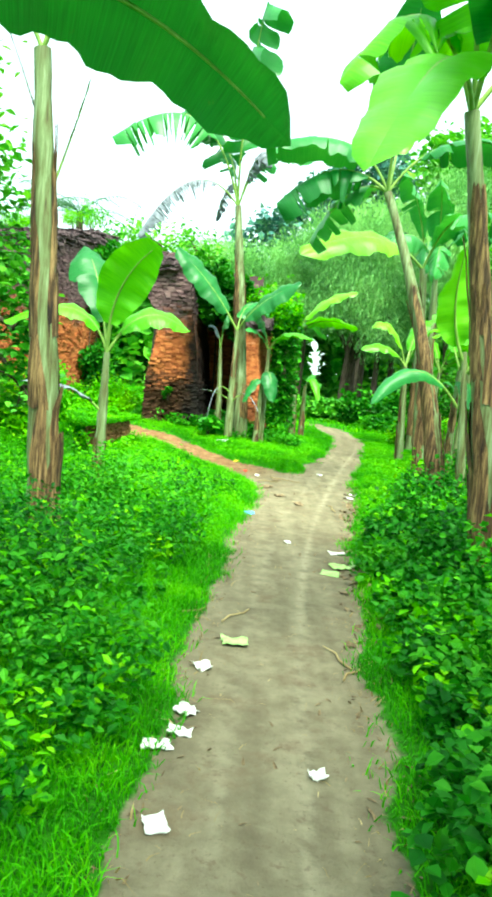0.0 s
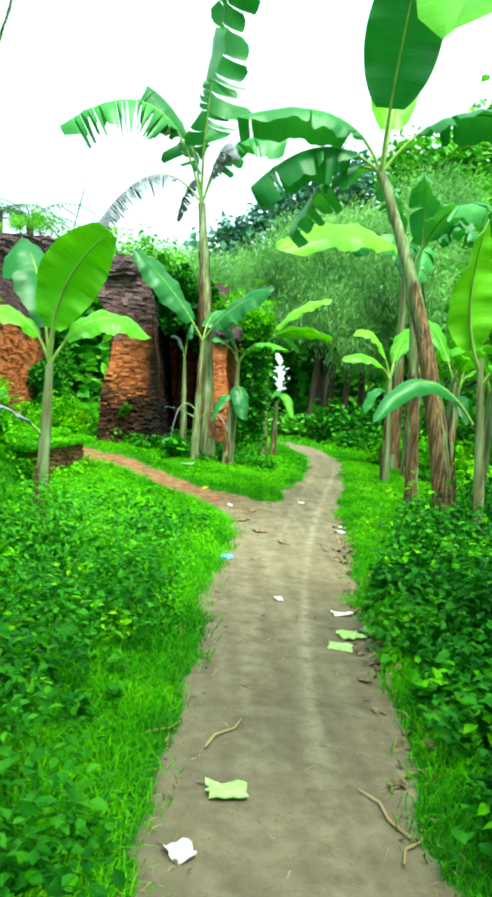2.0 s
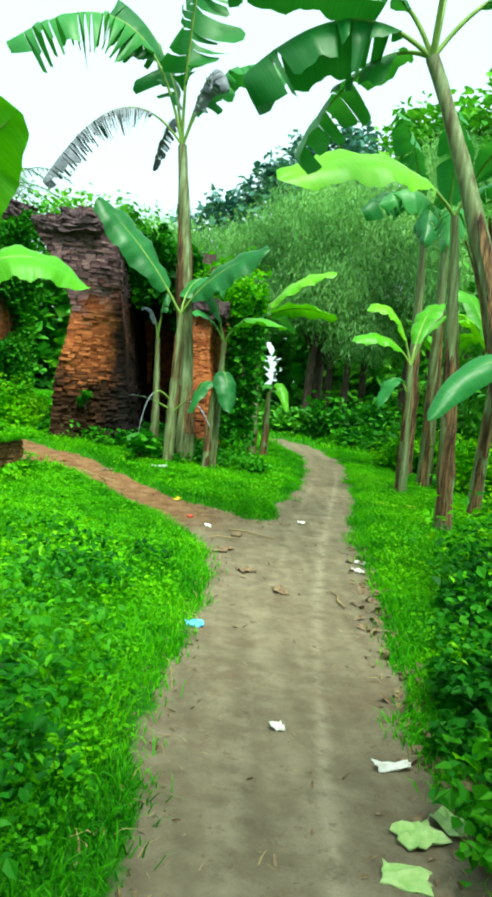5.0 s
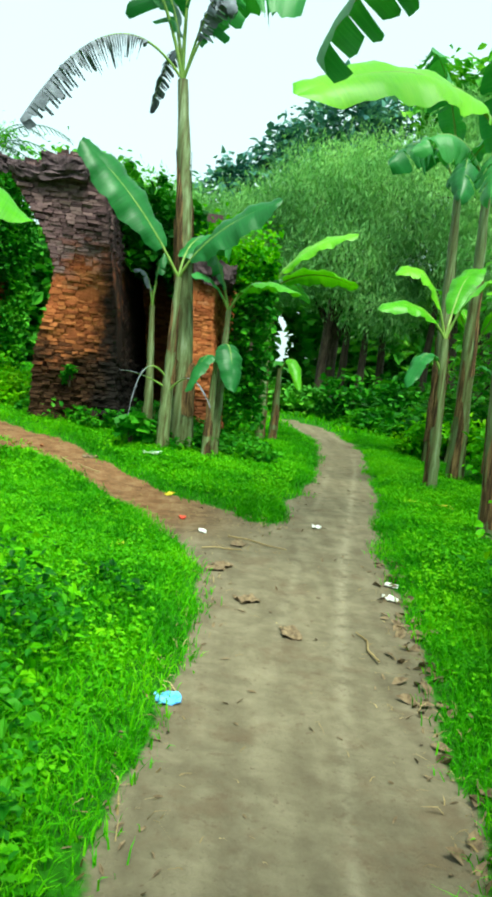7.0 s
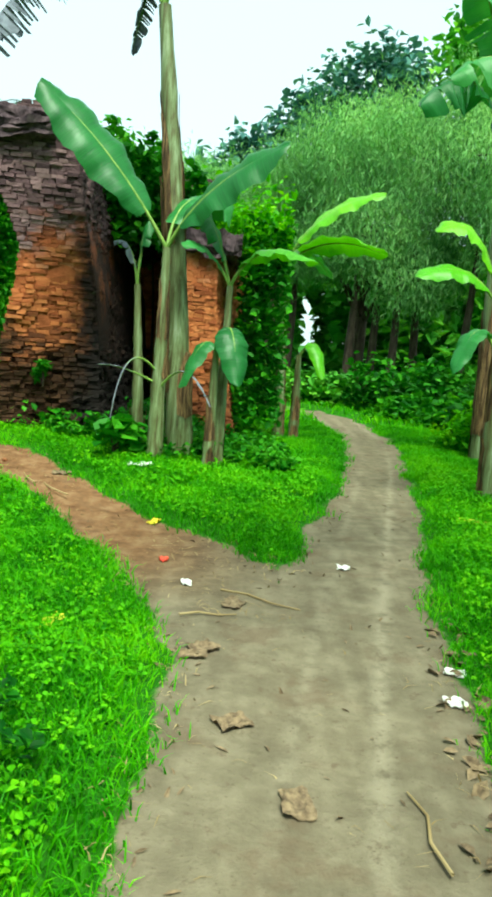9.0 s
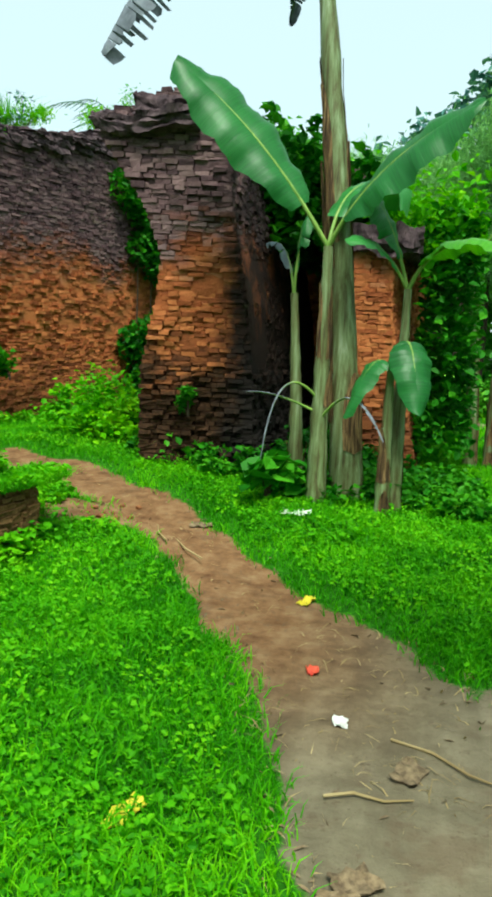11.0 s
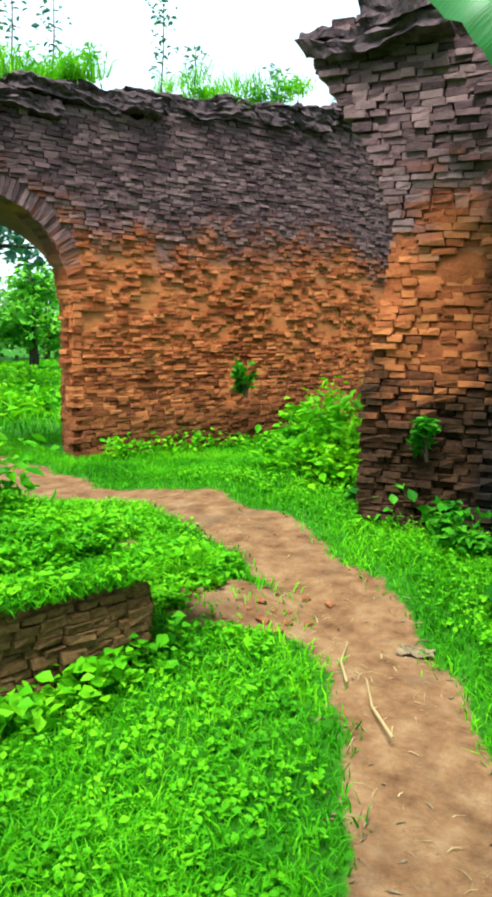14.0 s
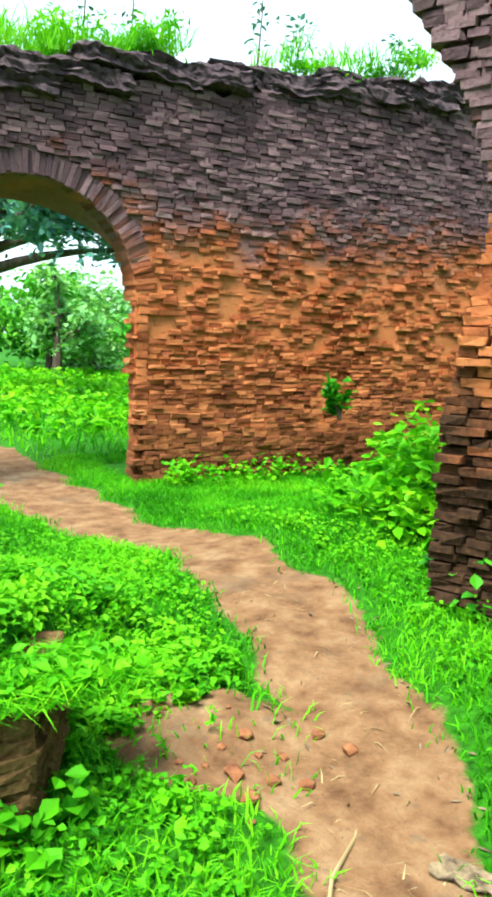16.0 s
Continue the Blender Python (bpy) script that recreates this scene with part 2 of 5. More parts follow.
STEM = streaked("banana_stem", [(0.28, (0.03, 0.022, 0.01)), (0.40, (0.085, 0.085, 0.03)), (0.56, (0.15, 0.20, 0.085)), (0.75, (0.29, 0.35, 0.22))], (16, 16, 1.0), 0.5, 0.4)
SHEATH = streaked("dry_stem_sheath", [(0.34, (0.014, 0.009, 0.006)), (0.48, (0.08, 0.045, 0.018)), (0.66, (0.27, 0.175, 0.075))], (24, 24, 1.6), 0.75, 0.7)
BARK = streaked("bark", [(0.3, (0.02, 0.015, 0.01)), (0.55, (0.07, 0.05, 0.035)), (0.8, (0.14, 0.11, 0.08))], (12, 12, 2.5), 0.9, 0.8)
CRUST = plain("weathered_lime_crust", (0.022, 0.014, 0.019), (0.12, 0.082, 0.09), 14.0, 0.95)
PAPER = plain("soiled_white_plastic", (0.45, 0.45, 0.42), (0.78, 0.78, 0.74), 18, 0.5)
GREENPLASTIC = plain("pale_green_leaf_scrap", (0.22, 0.38, 0.10), (0.40, 0.52, 0.22), 18, 0.5)
BLUEPLASTIC = plain("blue_plastic", (0.08, 0.30, 0.62), (0.2, 0.5, 0.8), 18, 0.4)
YELLOW = plain("yellowed_leaf", (0.45, 0.36, 0.02), (0.65, 0.55, 0.04), 18, 0.6)
REDPAPER = plain("red_wrapper", (0.5, 0.05, 0.03), (0.65, 0.12, 0.06), 18, 0.5)
RUBBLE = plain("broken_clay", (0.10, 0.035, 0.016), (0.27, 0.11, 0.045), 22.0, 0.95)
TWIG = plain("dead_leaf_and_twig", (0.06, 0.04, 0.025), (0.26, 0.19, 0.11), 30, 0.9)


# ---- mesh helpers ----
def mesh_of(name, verts, faces, mat, uv=None):
    """A mesh from arrays; faces: one array of equal-length rows, or a list of such arrays."""
    groups = faces if np.ndim(faces[0]) == 2 else [faces]
    groups = [np.asarray(g, dtype=np.int32) for g in groups if len(g)]
    me = bpy.data.meshes.new(name)
    v = np.asarray(verts, dtype=np.float32)
    me.vertices.add(len(v))
    me.vertices.foreach_set("co", v.ravel())
    loops = np.concatenate([g.ravel() for g in groups])
    sizes = np.concatenate([np.full(len(g), g.shape[1]) for g in groups])
    me.loops.add(len(loops))
    me.loops.foreach_set("vertex_index", loops)
    me.polygons.add(len(sizes))
    me.polygons.foreach_set("loop_start", np.concatenate([[0], np.cumsum(sizes)[:-1]]).astype(np.int32))
    if uv is not None:
        a = me.attributes.new("leafuv", "FLOAT_VECTOR", "POINT")
        a.data.foreach_set("vector", np.asarray(uv, dtype=np.float32).ravel())
    me.polygons.foreach_set("use_smooth", np.zeros(len(sizes), dtype=bool))
    me.update(calc_edges=True)
    me.validate()
    me.materials.append(mat)
    return me


def smooth(me):
    me.polygons.foreach_set("use_smooth", np.ones(len(me.polygons), dtype=bool))
    return me


def part(name, me, parent, label=""):
    ob = new(name, me)
    ob.parent = parent
    if label:
        tagged(ob, label)
    return ob


def thing(name, at, label, category, group="", kind=""):
    ob = new(name)
    ob.location = at
    return tagged(ob, label, category, group, kind)


def under(verts, at):
    return np.asarray(verts, dtype=float) - np.asarray(at, dtype=float)


def tube(points, radii, sides=8, wob=0.0):
    """Verts and quads of a tapered tube along points."""
    p = np.asarray(points, float)
    r = np.asarray(radii, float)
    t = np.gradient(p, axis=0)
    t /= np.linalg.norm(t, axis=1)[:, None] + 1e-9
    ref = np.array([0.31, 0.95, 0.05]) if abs(t[:, 2]).mean() > 0.6 else np.array([0.05, 0.1, 1.0])
    a = np.cross(t, ref)
    a /= np.linalg.norm(a, axis=1)[:, None] + 1e-9
    b = np.cross(t, a)
    ang = np.linspace(0, 2 * np.pi, sides, endpoint=False)
    rr = r[:, None] * (1 + wob * np.random.uniform(-1, 1, (len(p), sides)))
    v = p[:, None] + rr[..., None] * (np.cos(ang)[None, :, None] * a[:, None] + np.sin(ang)[None, :, None] * b[:, None])
    n = len(p)
    i, j = np.meshgrid(np.arange(n - 1), np.arange(sides), indexing="ij")
    k = (j + 1) % sides
    f = np.stack([i * sides + j, i * sides + k, (i + 1) * sides + k, (i + 1) * sides + j], -1).reshape(-1, 4)
    return v.reshape(-1, 3), f


def merge(pieces):
    """Joins (verts, quads) pairs."""
    vs, fs, o = [], [], 0
    for v, f in pieces:
        vs.append(np.asarray(v, float))
        fs.append(np.asarray(f) + o)
        o += len(v)
    return np.concatenate(vs), np.concatenate(fs)


def bezier(a, b, c, n):
    t = np.linspace(0, 1, n)[:, None]
    return (1 - t) ** 2 * np.asarray(a, float) + 2 * t * (1 - t) * np.asarray(b, float) + t ** 2 * np.asarray(c, float)


def sstep(a, b, x):
    t = np.clip((x - a) / (b - a), 0, 1)
    return t * t * (3 - 2 * t)


def wave_noise(x, y, s, seed=0):
    """A smooth field between about -1 and 1, from a few turned waves."""
    rs = np.random.RandomState(seed)
    out = 0
    for k in range(6):
        a, ph = rs.uniform(0, 6.28, 2)
        f = s * rs.uniform(0.6, 1.9)
        out = out + np.sin((x * np.cos(a) + y * np.sin(a)) * f + ph)
    return out / 3.2


# ---- plan: paths and ground ----
PATH_MAIN = [(0.10, -4, .55), (0.12, 0, .5), (0.15, 2.2, .46), (0.25, 3.5, .46), (0.38, 5.3, .5), (0.55, 7.4, .55), (0.72, 9, .57), (0.88, 10.5, .6),
             (1.3, 12, .4), (1.7, 14, .33), (2.15, 16.5, .33), (2.4, 19, .36), (2.2, 22, .42), (0.8, 24, .4), (-2, 25, .4)]
PATH_LEFT = [(0.6, 10.8, .45), (0.1, 12.1, .42), (-0.56, 12.98, .28), (-1.1, 13.68, .24), (-1.78, 14.36, .24), (-2.55, 14.85, .27), (-3.5, 15.2, .25),
             (-4.7, 15.35, .3), (-5.8, 15.5, .38), (-7.5, 15.7, .55), (-9.5, 16, .7), (-14, 17.2, .8)]


BANK = (-2.0, 13.85)  # worn red bank beside the path


def rut_field(x, y):
    """Wheel ruts polished along the main path: 1 in the middle of a rut."""
    px = np.array([p[0] for p in PATH_MAIN[:12]])
    py = np.array([p[1] for p in PATH_MAIN[:12]])
    off = x - np.polyval(np.polyfit(py, px, 4), np.clip(y, -4, 19))
    w = 0.035 + 0.012 * wave_noise(x, y, 2.2, 14)
    a, b = np.exp(-((off - 0.17) / w) ** 2), np.exp(-((off + 0.16) / w) ** 2)
    return np.clip((a + 0.45 * b) * (0.65 + 0.35 * wave_noise(x, y, 1.3, 16)), 0, 1)


def path_gap(x, y):
    """Metres from the edge of the trodden path; below 0 on it."""
    best = np.full(np.shape(x), 99.0)
    for line in (PATH_MAIN, PATH_LEFT):
        for (ax, ay, aw), (bx, by, bw) in zip(line, line[1:]):
            dx, dy = bx - ax, by - ay
            t = np.clip(((x - ax) * dx + (y - ay) * dy) / (dx * dx + dy * dy), 0, 1)
            best = np.minimum(best, np.hypot(x - ax - t * dx, y - ay - t * dy) - (aw + t * (bw - aw)))
    return best


def height(x, y):
    h = -0.09 + 0.36 * sstep(12.2, 16.2, y) * sstep(1.2, -1.0, x) * (1 - 0.6 * sstep(-3.2, -4.8, x)) + 0.10 * sstep(10, 13, y) * sstep(0, 1.5, x)
    edge = np.where(y < 13.1, -2.0 + 0.2 * (y - 13.1), -2.0 - 0.7 * (y - 13.1))
    h = h + 0.48 * sstep(edge - 0.08, edge - 0.22, x) * sstep(10.0, 11.4, y) * sstep(14.5, 13.2, y) * sstep(-5.8, -3.4, x)
    h = h + 0.05 * sstep(0.0, 0.25, path_gap(x, y)) + 0.035 * wave_noise(x, y, 1.7, 3) * sstep(-0.1, 0.4, path_gap(x, y)) + 0.008 * wave_noise(x, y, 9, 5)
    return h


xs = np.concatenate([[-900, -300, -120, -60, -35, -22, -15, -12], np.arange(-10, -0.8, 0.08), np.arange(-0.8, 2.8, 0.03), np.arange(2.8, 6.5, 0.08), [7, 8, 10, 14, 22, 40, 90, 300, 900]])
ys = np.concatenate([[-600, -200, -60, -25, -12, -6, -3], np.arange(-1, 25, 0.08), [26, 27.5, 30, 35, 45, 60, 100, 300, 1200]])
gx, gy = np.meshgrid(xs, ys, indexing="ij")
gz = height(gx, gy)
ni, nj = gx.shape
ii, jj = np.meshgrid(np.arange(ni - 1), np.arange(nj - 1), indexing="ij")
quads = np.stack([ii * nj + jj, (ii + 1) * nj + jj, (ii + 1) * nj + jj + 1, ii * nj + jj + 1], -1).reshape(-1, 4)
gm = smooth(mesh_of("ground", np.stack([gx, gy, gz], -1).reshape(-1, 3), quads, GROUND))
gap = path_gap(gx, gy) + 0.05 * wave_noise(gx, gy, 6, 9)
bare = sstep(0.5, 0.25, np.hypot((gx - BANK[0]) / 1.1, (gy - BANK[1]) / 0.9) + 0.1 * wave_noise(gx, gy, 7, 2))
dirt = np.maximum(sstep(0.12, -0.08, gap), bare * 0.9)
red = np.maximum(bare, sstep(0.9, -0.3, gx) * sstep(10.8, 12.2, gy), 0.35 * sstep(6, 11, gy))
gm.attributes.new("dirt", "FLOAT", "POINT").data.foreach_set("value", dirt.ravel().astype(np.float32))
gm.attributes.new("rut", "FLOAT", "POINT").data.foreach_set("value", rut_field(gx, gy).ravel().astype(np.float32))
gm.attributes.new("redness", "FLOAT", "POINT").data.foreach_set("value", red.ravel().astype(np.float32))
ground = tagged(new("ground", gm), "trodden grey-brown earth path forking through green turf", "ground", kind="structure")


# ---- masonry ----
def box(cx, cy, cz, ux, uy, length, depth, tall, jit):
    """A worn brick: its face centre, its run along the wall, its size."""
    nx, ny = uy, -ux
    l, h = length / 2, tall / 2
    ch = 0.007
    out = []
    for d, s in ((0.0, 1.0 - ch / max(l, .03)), (-0.005, 1.0), (-depth, 1.0)):
        for a, b in ((-1, -1), (1, -1), (1, 1), (-1, 1)):
            out.append((cx + ux * a * l * s + nx * d, cy + uy * a * l * s + ny * d, cz + b * h * (0.95 if d == 0.0 else 1.0)))
    return np.array(out) + np.random.uniform(-jit, jit, (12, 3))


BOX_F = np.array([(0, 1, 2, 3)] + [(r * 4 + a, r * 4 + (a + 1) % 4, r * 4 + 4 + (a + 1) % 4, r * 4 + 4 + a)[::-1] for r in (0, 1) for a in range(4)] + [(11, 10, 9, 8)])


def lay_courses(wall, outline, z0, z1, solid, depth_in, near, pitch=0.046, run=0.155, keep=300, mat=BRICK, trim=0.0):
    """Bricks course by course along outline(z); those that near() picks are pieces, the rest one joined part."""
    shared = []
    for k in range(10):
        v = box(0, 0, 0, 1, 0, 1, 0.16, 1, 0)
        v[:, 0] += np.random.uniform(-0.03, 0.03, 12)
        v[:, 1] += np.random.uniform(-0.012, 0.012, 12)
        v[:, 2] += np.random.uniform(-0.09, 0.09, 12)
        v[:4, 0] *= 0.95
        shared.append(mesh_of("brick", v, BOX_F, mat))
    rest, count, row = [], 0, 0
    z = z0
    while z < z1:
        tall = pitch * random.uniform(0.82, 0.98)
        pts = outline(z)
        for k, ((ax, ay), (bx, by)) in enumerate(zip(pts, pts[1:])):
            total = math.hypot(bx - ax, by - ay)
            if k == 0 and trim:  # the return wall stops short of the worn corner
                bx, by = bx - (bx - ax) * trim / total, by - (by - ay) * trim / total
                total -= trim
            if total < 0.05:
                continue
            ux, uy = (bx - ax) / total, (by - ay) / total
            s = -0.1 * (row % 2)
            while s < total:
                ln = run * random.uniform(0.55, 1.15)
                ln = min(ln, total - 0.02)
                half = ln / 2
                mid = min(max(s + half, half - 0.012), total - half + 0.012)
                px, py = ax + ux * mid, ay + uy * mid
                s += ln + random.uniform(0.003, 0.010)
                if not solid(px, py, z):
                    continue
                off = depth_in(px, py, z)
                px, py = px - uy * off, py + ux * off
                zz = z + random.uniform(-0.006, 0.006) + 0.018 * math.sin(mid * 1.4 + z * 0.8)
                if count < keep and near(px, py, z):
                    ob = new("brick", random.choice(shared))
                    ob.parent = wall
                    ob.matrix_basis = Matrix.Translation((px - wall.location.x, py - wall.location.y, zz - wall.location.z)) @ Matrix.Rotation(math.atan2(uy, ux), 4, "Z") @ Matrix.Diagonal((half * 2, 1, tall, 1))
                    count += 1
                else:
                    rest.append((box(px, py, zz, ux, uy, half * 2, 0.16, tall, 0.007), BOX_F))
        z += pitch
        row += 1
    v, f = merge(rest)
    ob = part("brickwork", mesh_of("brickwork", under(v, wall.location), f, mat), wall)
    tagged(ob, kind="stuff")


# the arched wall: s runs along it from the opening's jamb, z up
WO, WD, WN = (-6.10, 16.40), (0.263, 0.965), (0.965, -0.263)
ARCH_S, ARCH_Z, ARCH_R = -0.92, 1.77, 0.98


def wall_s(x, y):
    return (x - WO[0]) * WD[0] + (y - WO[1]) * WD[1]


def wall_xy(s, out=0.0):
    return WO[0] + WD[0] * s + WN[0] * out, WO[1] + WD[1] * s + WN[1] * out


def wall_top(s):
    return 3.62 + 0.16 * max(s, -2) + 0.05 * math.sin(s * 5.1) + 0.04 * math.sin(s * 11 + 1)


def in_arch(s, z, grow=0.0):
    if z < ARCH_Z:
        return abs(s - ARCH_S) < ARCH_R + grow
    return math.hypot(s - ARCH_S, z - ARCH_Z) < ARCH_R + grow


def wear(s, z):
    """How far the face has crumbled away."""
    band = float(sstep(0.9, 1.5, z) * sstep(2.75, 2.2, z))
    rough = noise.noise((s * 2.2, z * 3.1, 4.0)) * 0.6 + noise.noise((s * 6, z * 9, 1.0)) * 0.4
    return -0.10 * float(sstep(1.1, 0.3, z)) + band * (0.022 + 0.06 * rough) + random.choice((0, 0, 0.008, 0.012, -0.012)) + band * random.choice((0, 0, 0, 0.012, -0.02, 0.02, 0.03))


S0, S1 = -4.2, 6.6
wall = tagged(new("wall_arched"), "ruined red-brown brick wall with a round arched opening", "wall", kind="structure")
wall.location = (*wall_xy(2.0), 0.0)
AB = 1.36
cols = [(s, -0.2, s, -0.2) for s in np.arange(S0, ARCH_S - AB - 0.05, 0.25)] + [(ARCH_S - ARCH_R, -0.2, ARCH_S - AB, -0.2)]
cols += [(ARCH_S - ARCH_R * math.cos(a), ARCH_Z + ARCH_R * math.sin(a), ARCH_S - AB * math.cos(a), ARCH_Z + 0.9 * math.sin(a)) for a in np.linspace(0, math.pi, 33)]
cols += [(ARCH_S + ARCH_R, -0.2, ARCH_S + AB, -0.2)] + [(s, -0.2, s, -0.2) for s in np.arange(ARCH_S + AB + 0.2, S1, 0.25)] + [(S1, -0.2, S1, -0.2)]
v = np.array([(*wall_xy(s, o), z) for sf, lf, sb, lb in cols for s, o, z in ((sf, -0.04, lf), (sf, -0.04, wall_top(sf)), (sb, -0.95, wall_top(sb)), (sb, -0.95, lb))])
f = [(4 * i + k, 4 * i + 4 + k, 4 * i + 4 + (k + 1) % 4, 4 * i + (k + 1) % 4) for i in range(len(cols) - 1) for k in range(4)]
n = 4 * (len(cols) - 1)
part("core", mesh_of("core", under(v, wall.location), f + [(3, 2, 1, 0), (n, n + 1, n + 2, n + 3)], BRICK), wall)
lay_courses(wall, lambda z: [wall_xy(S0), wall_xy(S1)], 0.0, 4.75,
            lambda x, y, z: z < wall_top(wall_s(x, y)) - 0.03 and not in_arch(wall_s(x, y), z, 0.20 if z > ARCH_Z - 0.1 else 0.0),
            lambda x, y, z: wear(wall_s(x, y), z),
            lambda x, y, z: 0.0 < wall_s(x, y) < 3.0 and 0.75 < z < 2.5)
# the arch's ring of bricks on edge, then its lining and the jamb
ring = []
for a in np.linspace(0.02, math.pi - 0.02, 68):
    r = ARCH_R + 0.10
    c, s_ = math.cos(a), math.sin(a)
    sunk, long = random.uniform(0.005, 0.04), random.uniform(0.09, 0.115)
    v = []
    for d, sh in ((0.0, 0.96), (-0.01, 1), (-0.3, 1)):
        for p, q in ((-1, -1), (1, -1), (1, 1), (-1, 1)):
            rr, tt = r + p * long * sh, q * 0.0225 * sh
            x, y = wall_xy(ARCH_S + rr * c - tt * s_, d - sunk + random.uniform(-0.008, 0.008))
            v.append((x, y, ARCH_Z + rr * s_ + tt * c))
    ring.append((np.array(v), BOX_F))
v, f = merge(ring)
tagged(part("arch_ring", mesh_of("arch_ring", under(v, wall.location), f, RING_BRICK), wall), kind="stuff")
jamb = []
z = 0.0
while z < ARCH_Z:
    for k, d in enumerate(np.arange(-0.1, -0.95, -0.22)):
        for side in (1, -1):
            x, y = wall_xy(ARCH_S + side * (ARCH_R - 0.42 * d + random.uniform(-0.04, -0.01)), d)
            jamb.append((box(x, y, z, side * WN[0] * 1.0, side * WN[1] * 1.0, 0.2, 0.1, 0.066, 0.008), BOX_F))
    z += 0.08
v, f = merge(jamb)
tagged(part("jamb_bricks", mesh_of("jamb_bricks", under(v, wall.location), f, BRICK), wall), kind="stuff")


def crust(parent, centre, sx, sy, sz, turn, seed, dome=0.1):
    """A broken, layered block of mortar and brick."""
    bm = bmesh.new()
    bmesh.ops.create_grid(bm, x_segments=26, y_segments=18, size=1.0)
    ex = bmesh.ops.extrude_face_region(bm, geom=list(bm.faces))
    for v in ex["geom"]:
        if isinstance(v, bmesh.types.BMVert):
            v.co.z = -1
    bmesh.ops.recalc_face_normals(bm, faces=bm.faces)
    bmesh.ops.subdivide_edges(bm, edges=[e for e in bm.edges if abs(e.verts[0].co.z - e.verts[1].co.z) > 0.5], cuts=5)
    for v in bm.verts:
        p = Vector((v.co.x * sx, v.co.y * sy, v.co.z * sz))
        q = p * 2.3 + Vector((seed * 7.3, seed, 0))
        n = noise.noise_vector(q) * 0.11 + noise.noise_vector(q * 3.7) * 0.07 + noise.noise_vector(q * 9) * 0.035
        layer = 0.11 * noise.noise((v.co.z * 5.0 + seed, v.co.x * 0.7, seed * 1.7)) + 0.06 * noise.noise((v.co.z * 13.0, v.co.y + v.co.x * 2, seed))
        edge = max(abs(v.co.x), abs(v.co.y))
        v.co = Vector((p.x * (1 + layer * 0.6), p.y * (1 + layer), p.z - (dome * sz * edge ** 3 if v.co.z > -0.3 else 0))) + n * (0.35 + sz)
    me = bpy.data.meshes.new("crust")
    bm.to_mesh(me)
    me.materials.append(CRUST)
    ob = part("coping_block", me, parent)
    ob.matrix_basis = Matrix.Translation(Vector(centre) - parent.location) @ Matrix.Rotation(turn, 4, "Z")
    return ob


wall_turn = math.atan2(WD[1], WD[0])
for k, s in enumerate(np.arange(S0 + 0.5, S1, 0.62)):
    x, y = wall_xy(s, -0.38 + random.uniform(-0.06, 0.06))
    crust(wall, (x, y, wall_top(s) + 0.16 + random.uniform(-0.05, 0.05)), 0.56, 0.44, 0.19, wall_turn + random.uniform(-0.1, 0.1), k)

# the leaning pier with its overhanging head
pier = tagged(new("wall_pier"), "tall broken brick pier with an overhanging weathered head", "wall", kind="structure")
pier.location = (-1.55, 15.8, 0.2)
PZ = [0.0, 0.5, 1.1, 1.7, 2.1, 2.5, 2.8, 3.1, 3.4, 3.8]
PL = [-2.02, -2.08, -2.08, -1.95, -1.92, -2.08, -2.28, -2.50, -2.52, -2.1]
PR = [-1.00, -1.06, -1.10, -1.16, -1.24, -1.32, -1.36, -1.45, -1.52, -1.6]


def pier_outline(z):
    l, r = float(np.interp(z, PZ, PL)), float(np.interp(z, PZ, PR))
    bulge = 0.06 * math.sin(z * 3)
    return [(l + 0.25, 17.6), (l, 15.25 + bulge * 0.3), (r, 15.40), (r - 0.02, 17.4), (r + 0.05, 19.2)]


def pier_core(zs, inset, cuts=9):
    """The rough mass behind the facing bricks, a little inside the outline."""
    rings = []
    for z in zs:
        p = np.array(pier_outline(z))
        c = p.mean(axis=0)
        ring = []
        for (ax, ay), (bx, by) in zip(p, np.roll(p, -1, axis=0)):
            for t in np.linspace(0, 1, cuts, endpoint=False):
                q = np.array((ax + (bx - ax) * t, ay + (by - ay) * t))
                d = (c - q) / (np.linalg.norm(c - q) + 1e-6)
                k = inset + 0.03 * noise.noise((q[0] * 4, q[1] * 4, z * 5)) + 0.015 * noise.noise((q[0] * 11, q[1] * 11, z * 17))
                ring.append((*(q + d * k), z))
        rings.append(ring)
    m = 5 * cuts
    f = [(i * m + j, i * m + (j + 1) % m, i * m + m + (j + 1) % m, i * m + m + j) for i in range(len(zs) - 1) for j in range(m)]
    return np.array(rings).reshape(-1, 3), f, [[(len(zs) - 1) * m + j for j in range(m)]]


v, f, cap = pier_core(np.arange(-0.1, 3.25, 0.05), 0.055)
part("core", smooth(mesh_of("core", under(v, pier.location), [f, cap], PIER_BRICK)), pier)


def pier_wear(x, y, z):
    band = float(sstep(0.9, 1.4, z) * sstep(2.5, 2.1, z))
    n = noise.noise((x * 3 + y, z * 3.5, 2.0))
    return band * (0.03 + 0.06 * n) + random.choice((0, 0.01, -0.012, 0.014, -0.006, 0.0, 0.004 if band > 0.3 else -0.03)) - 0.05 * float(sstep(0.8, 0.2, z)) + (random.uniform(-0.035, 0.02) if z < 1.1 else 0)


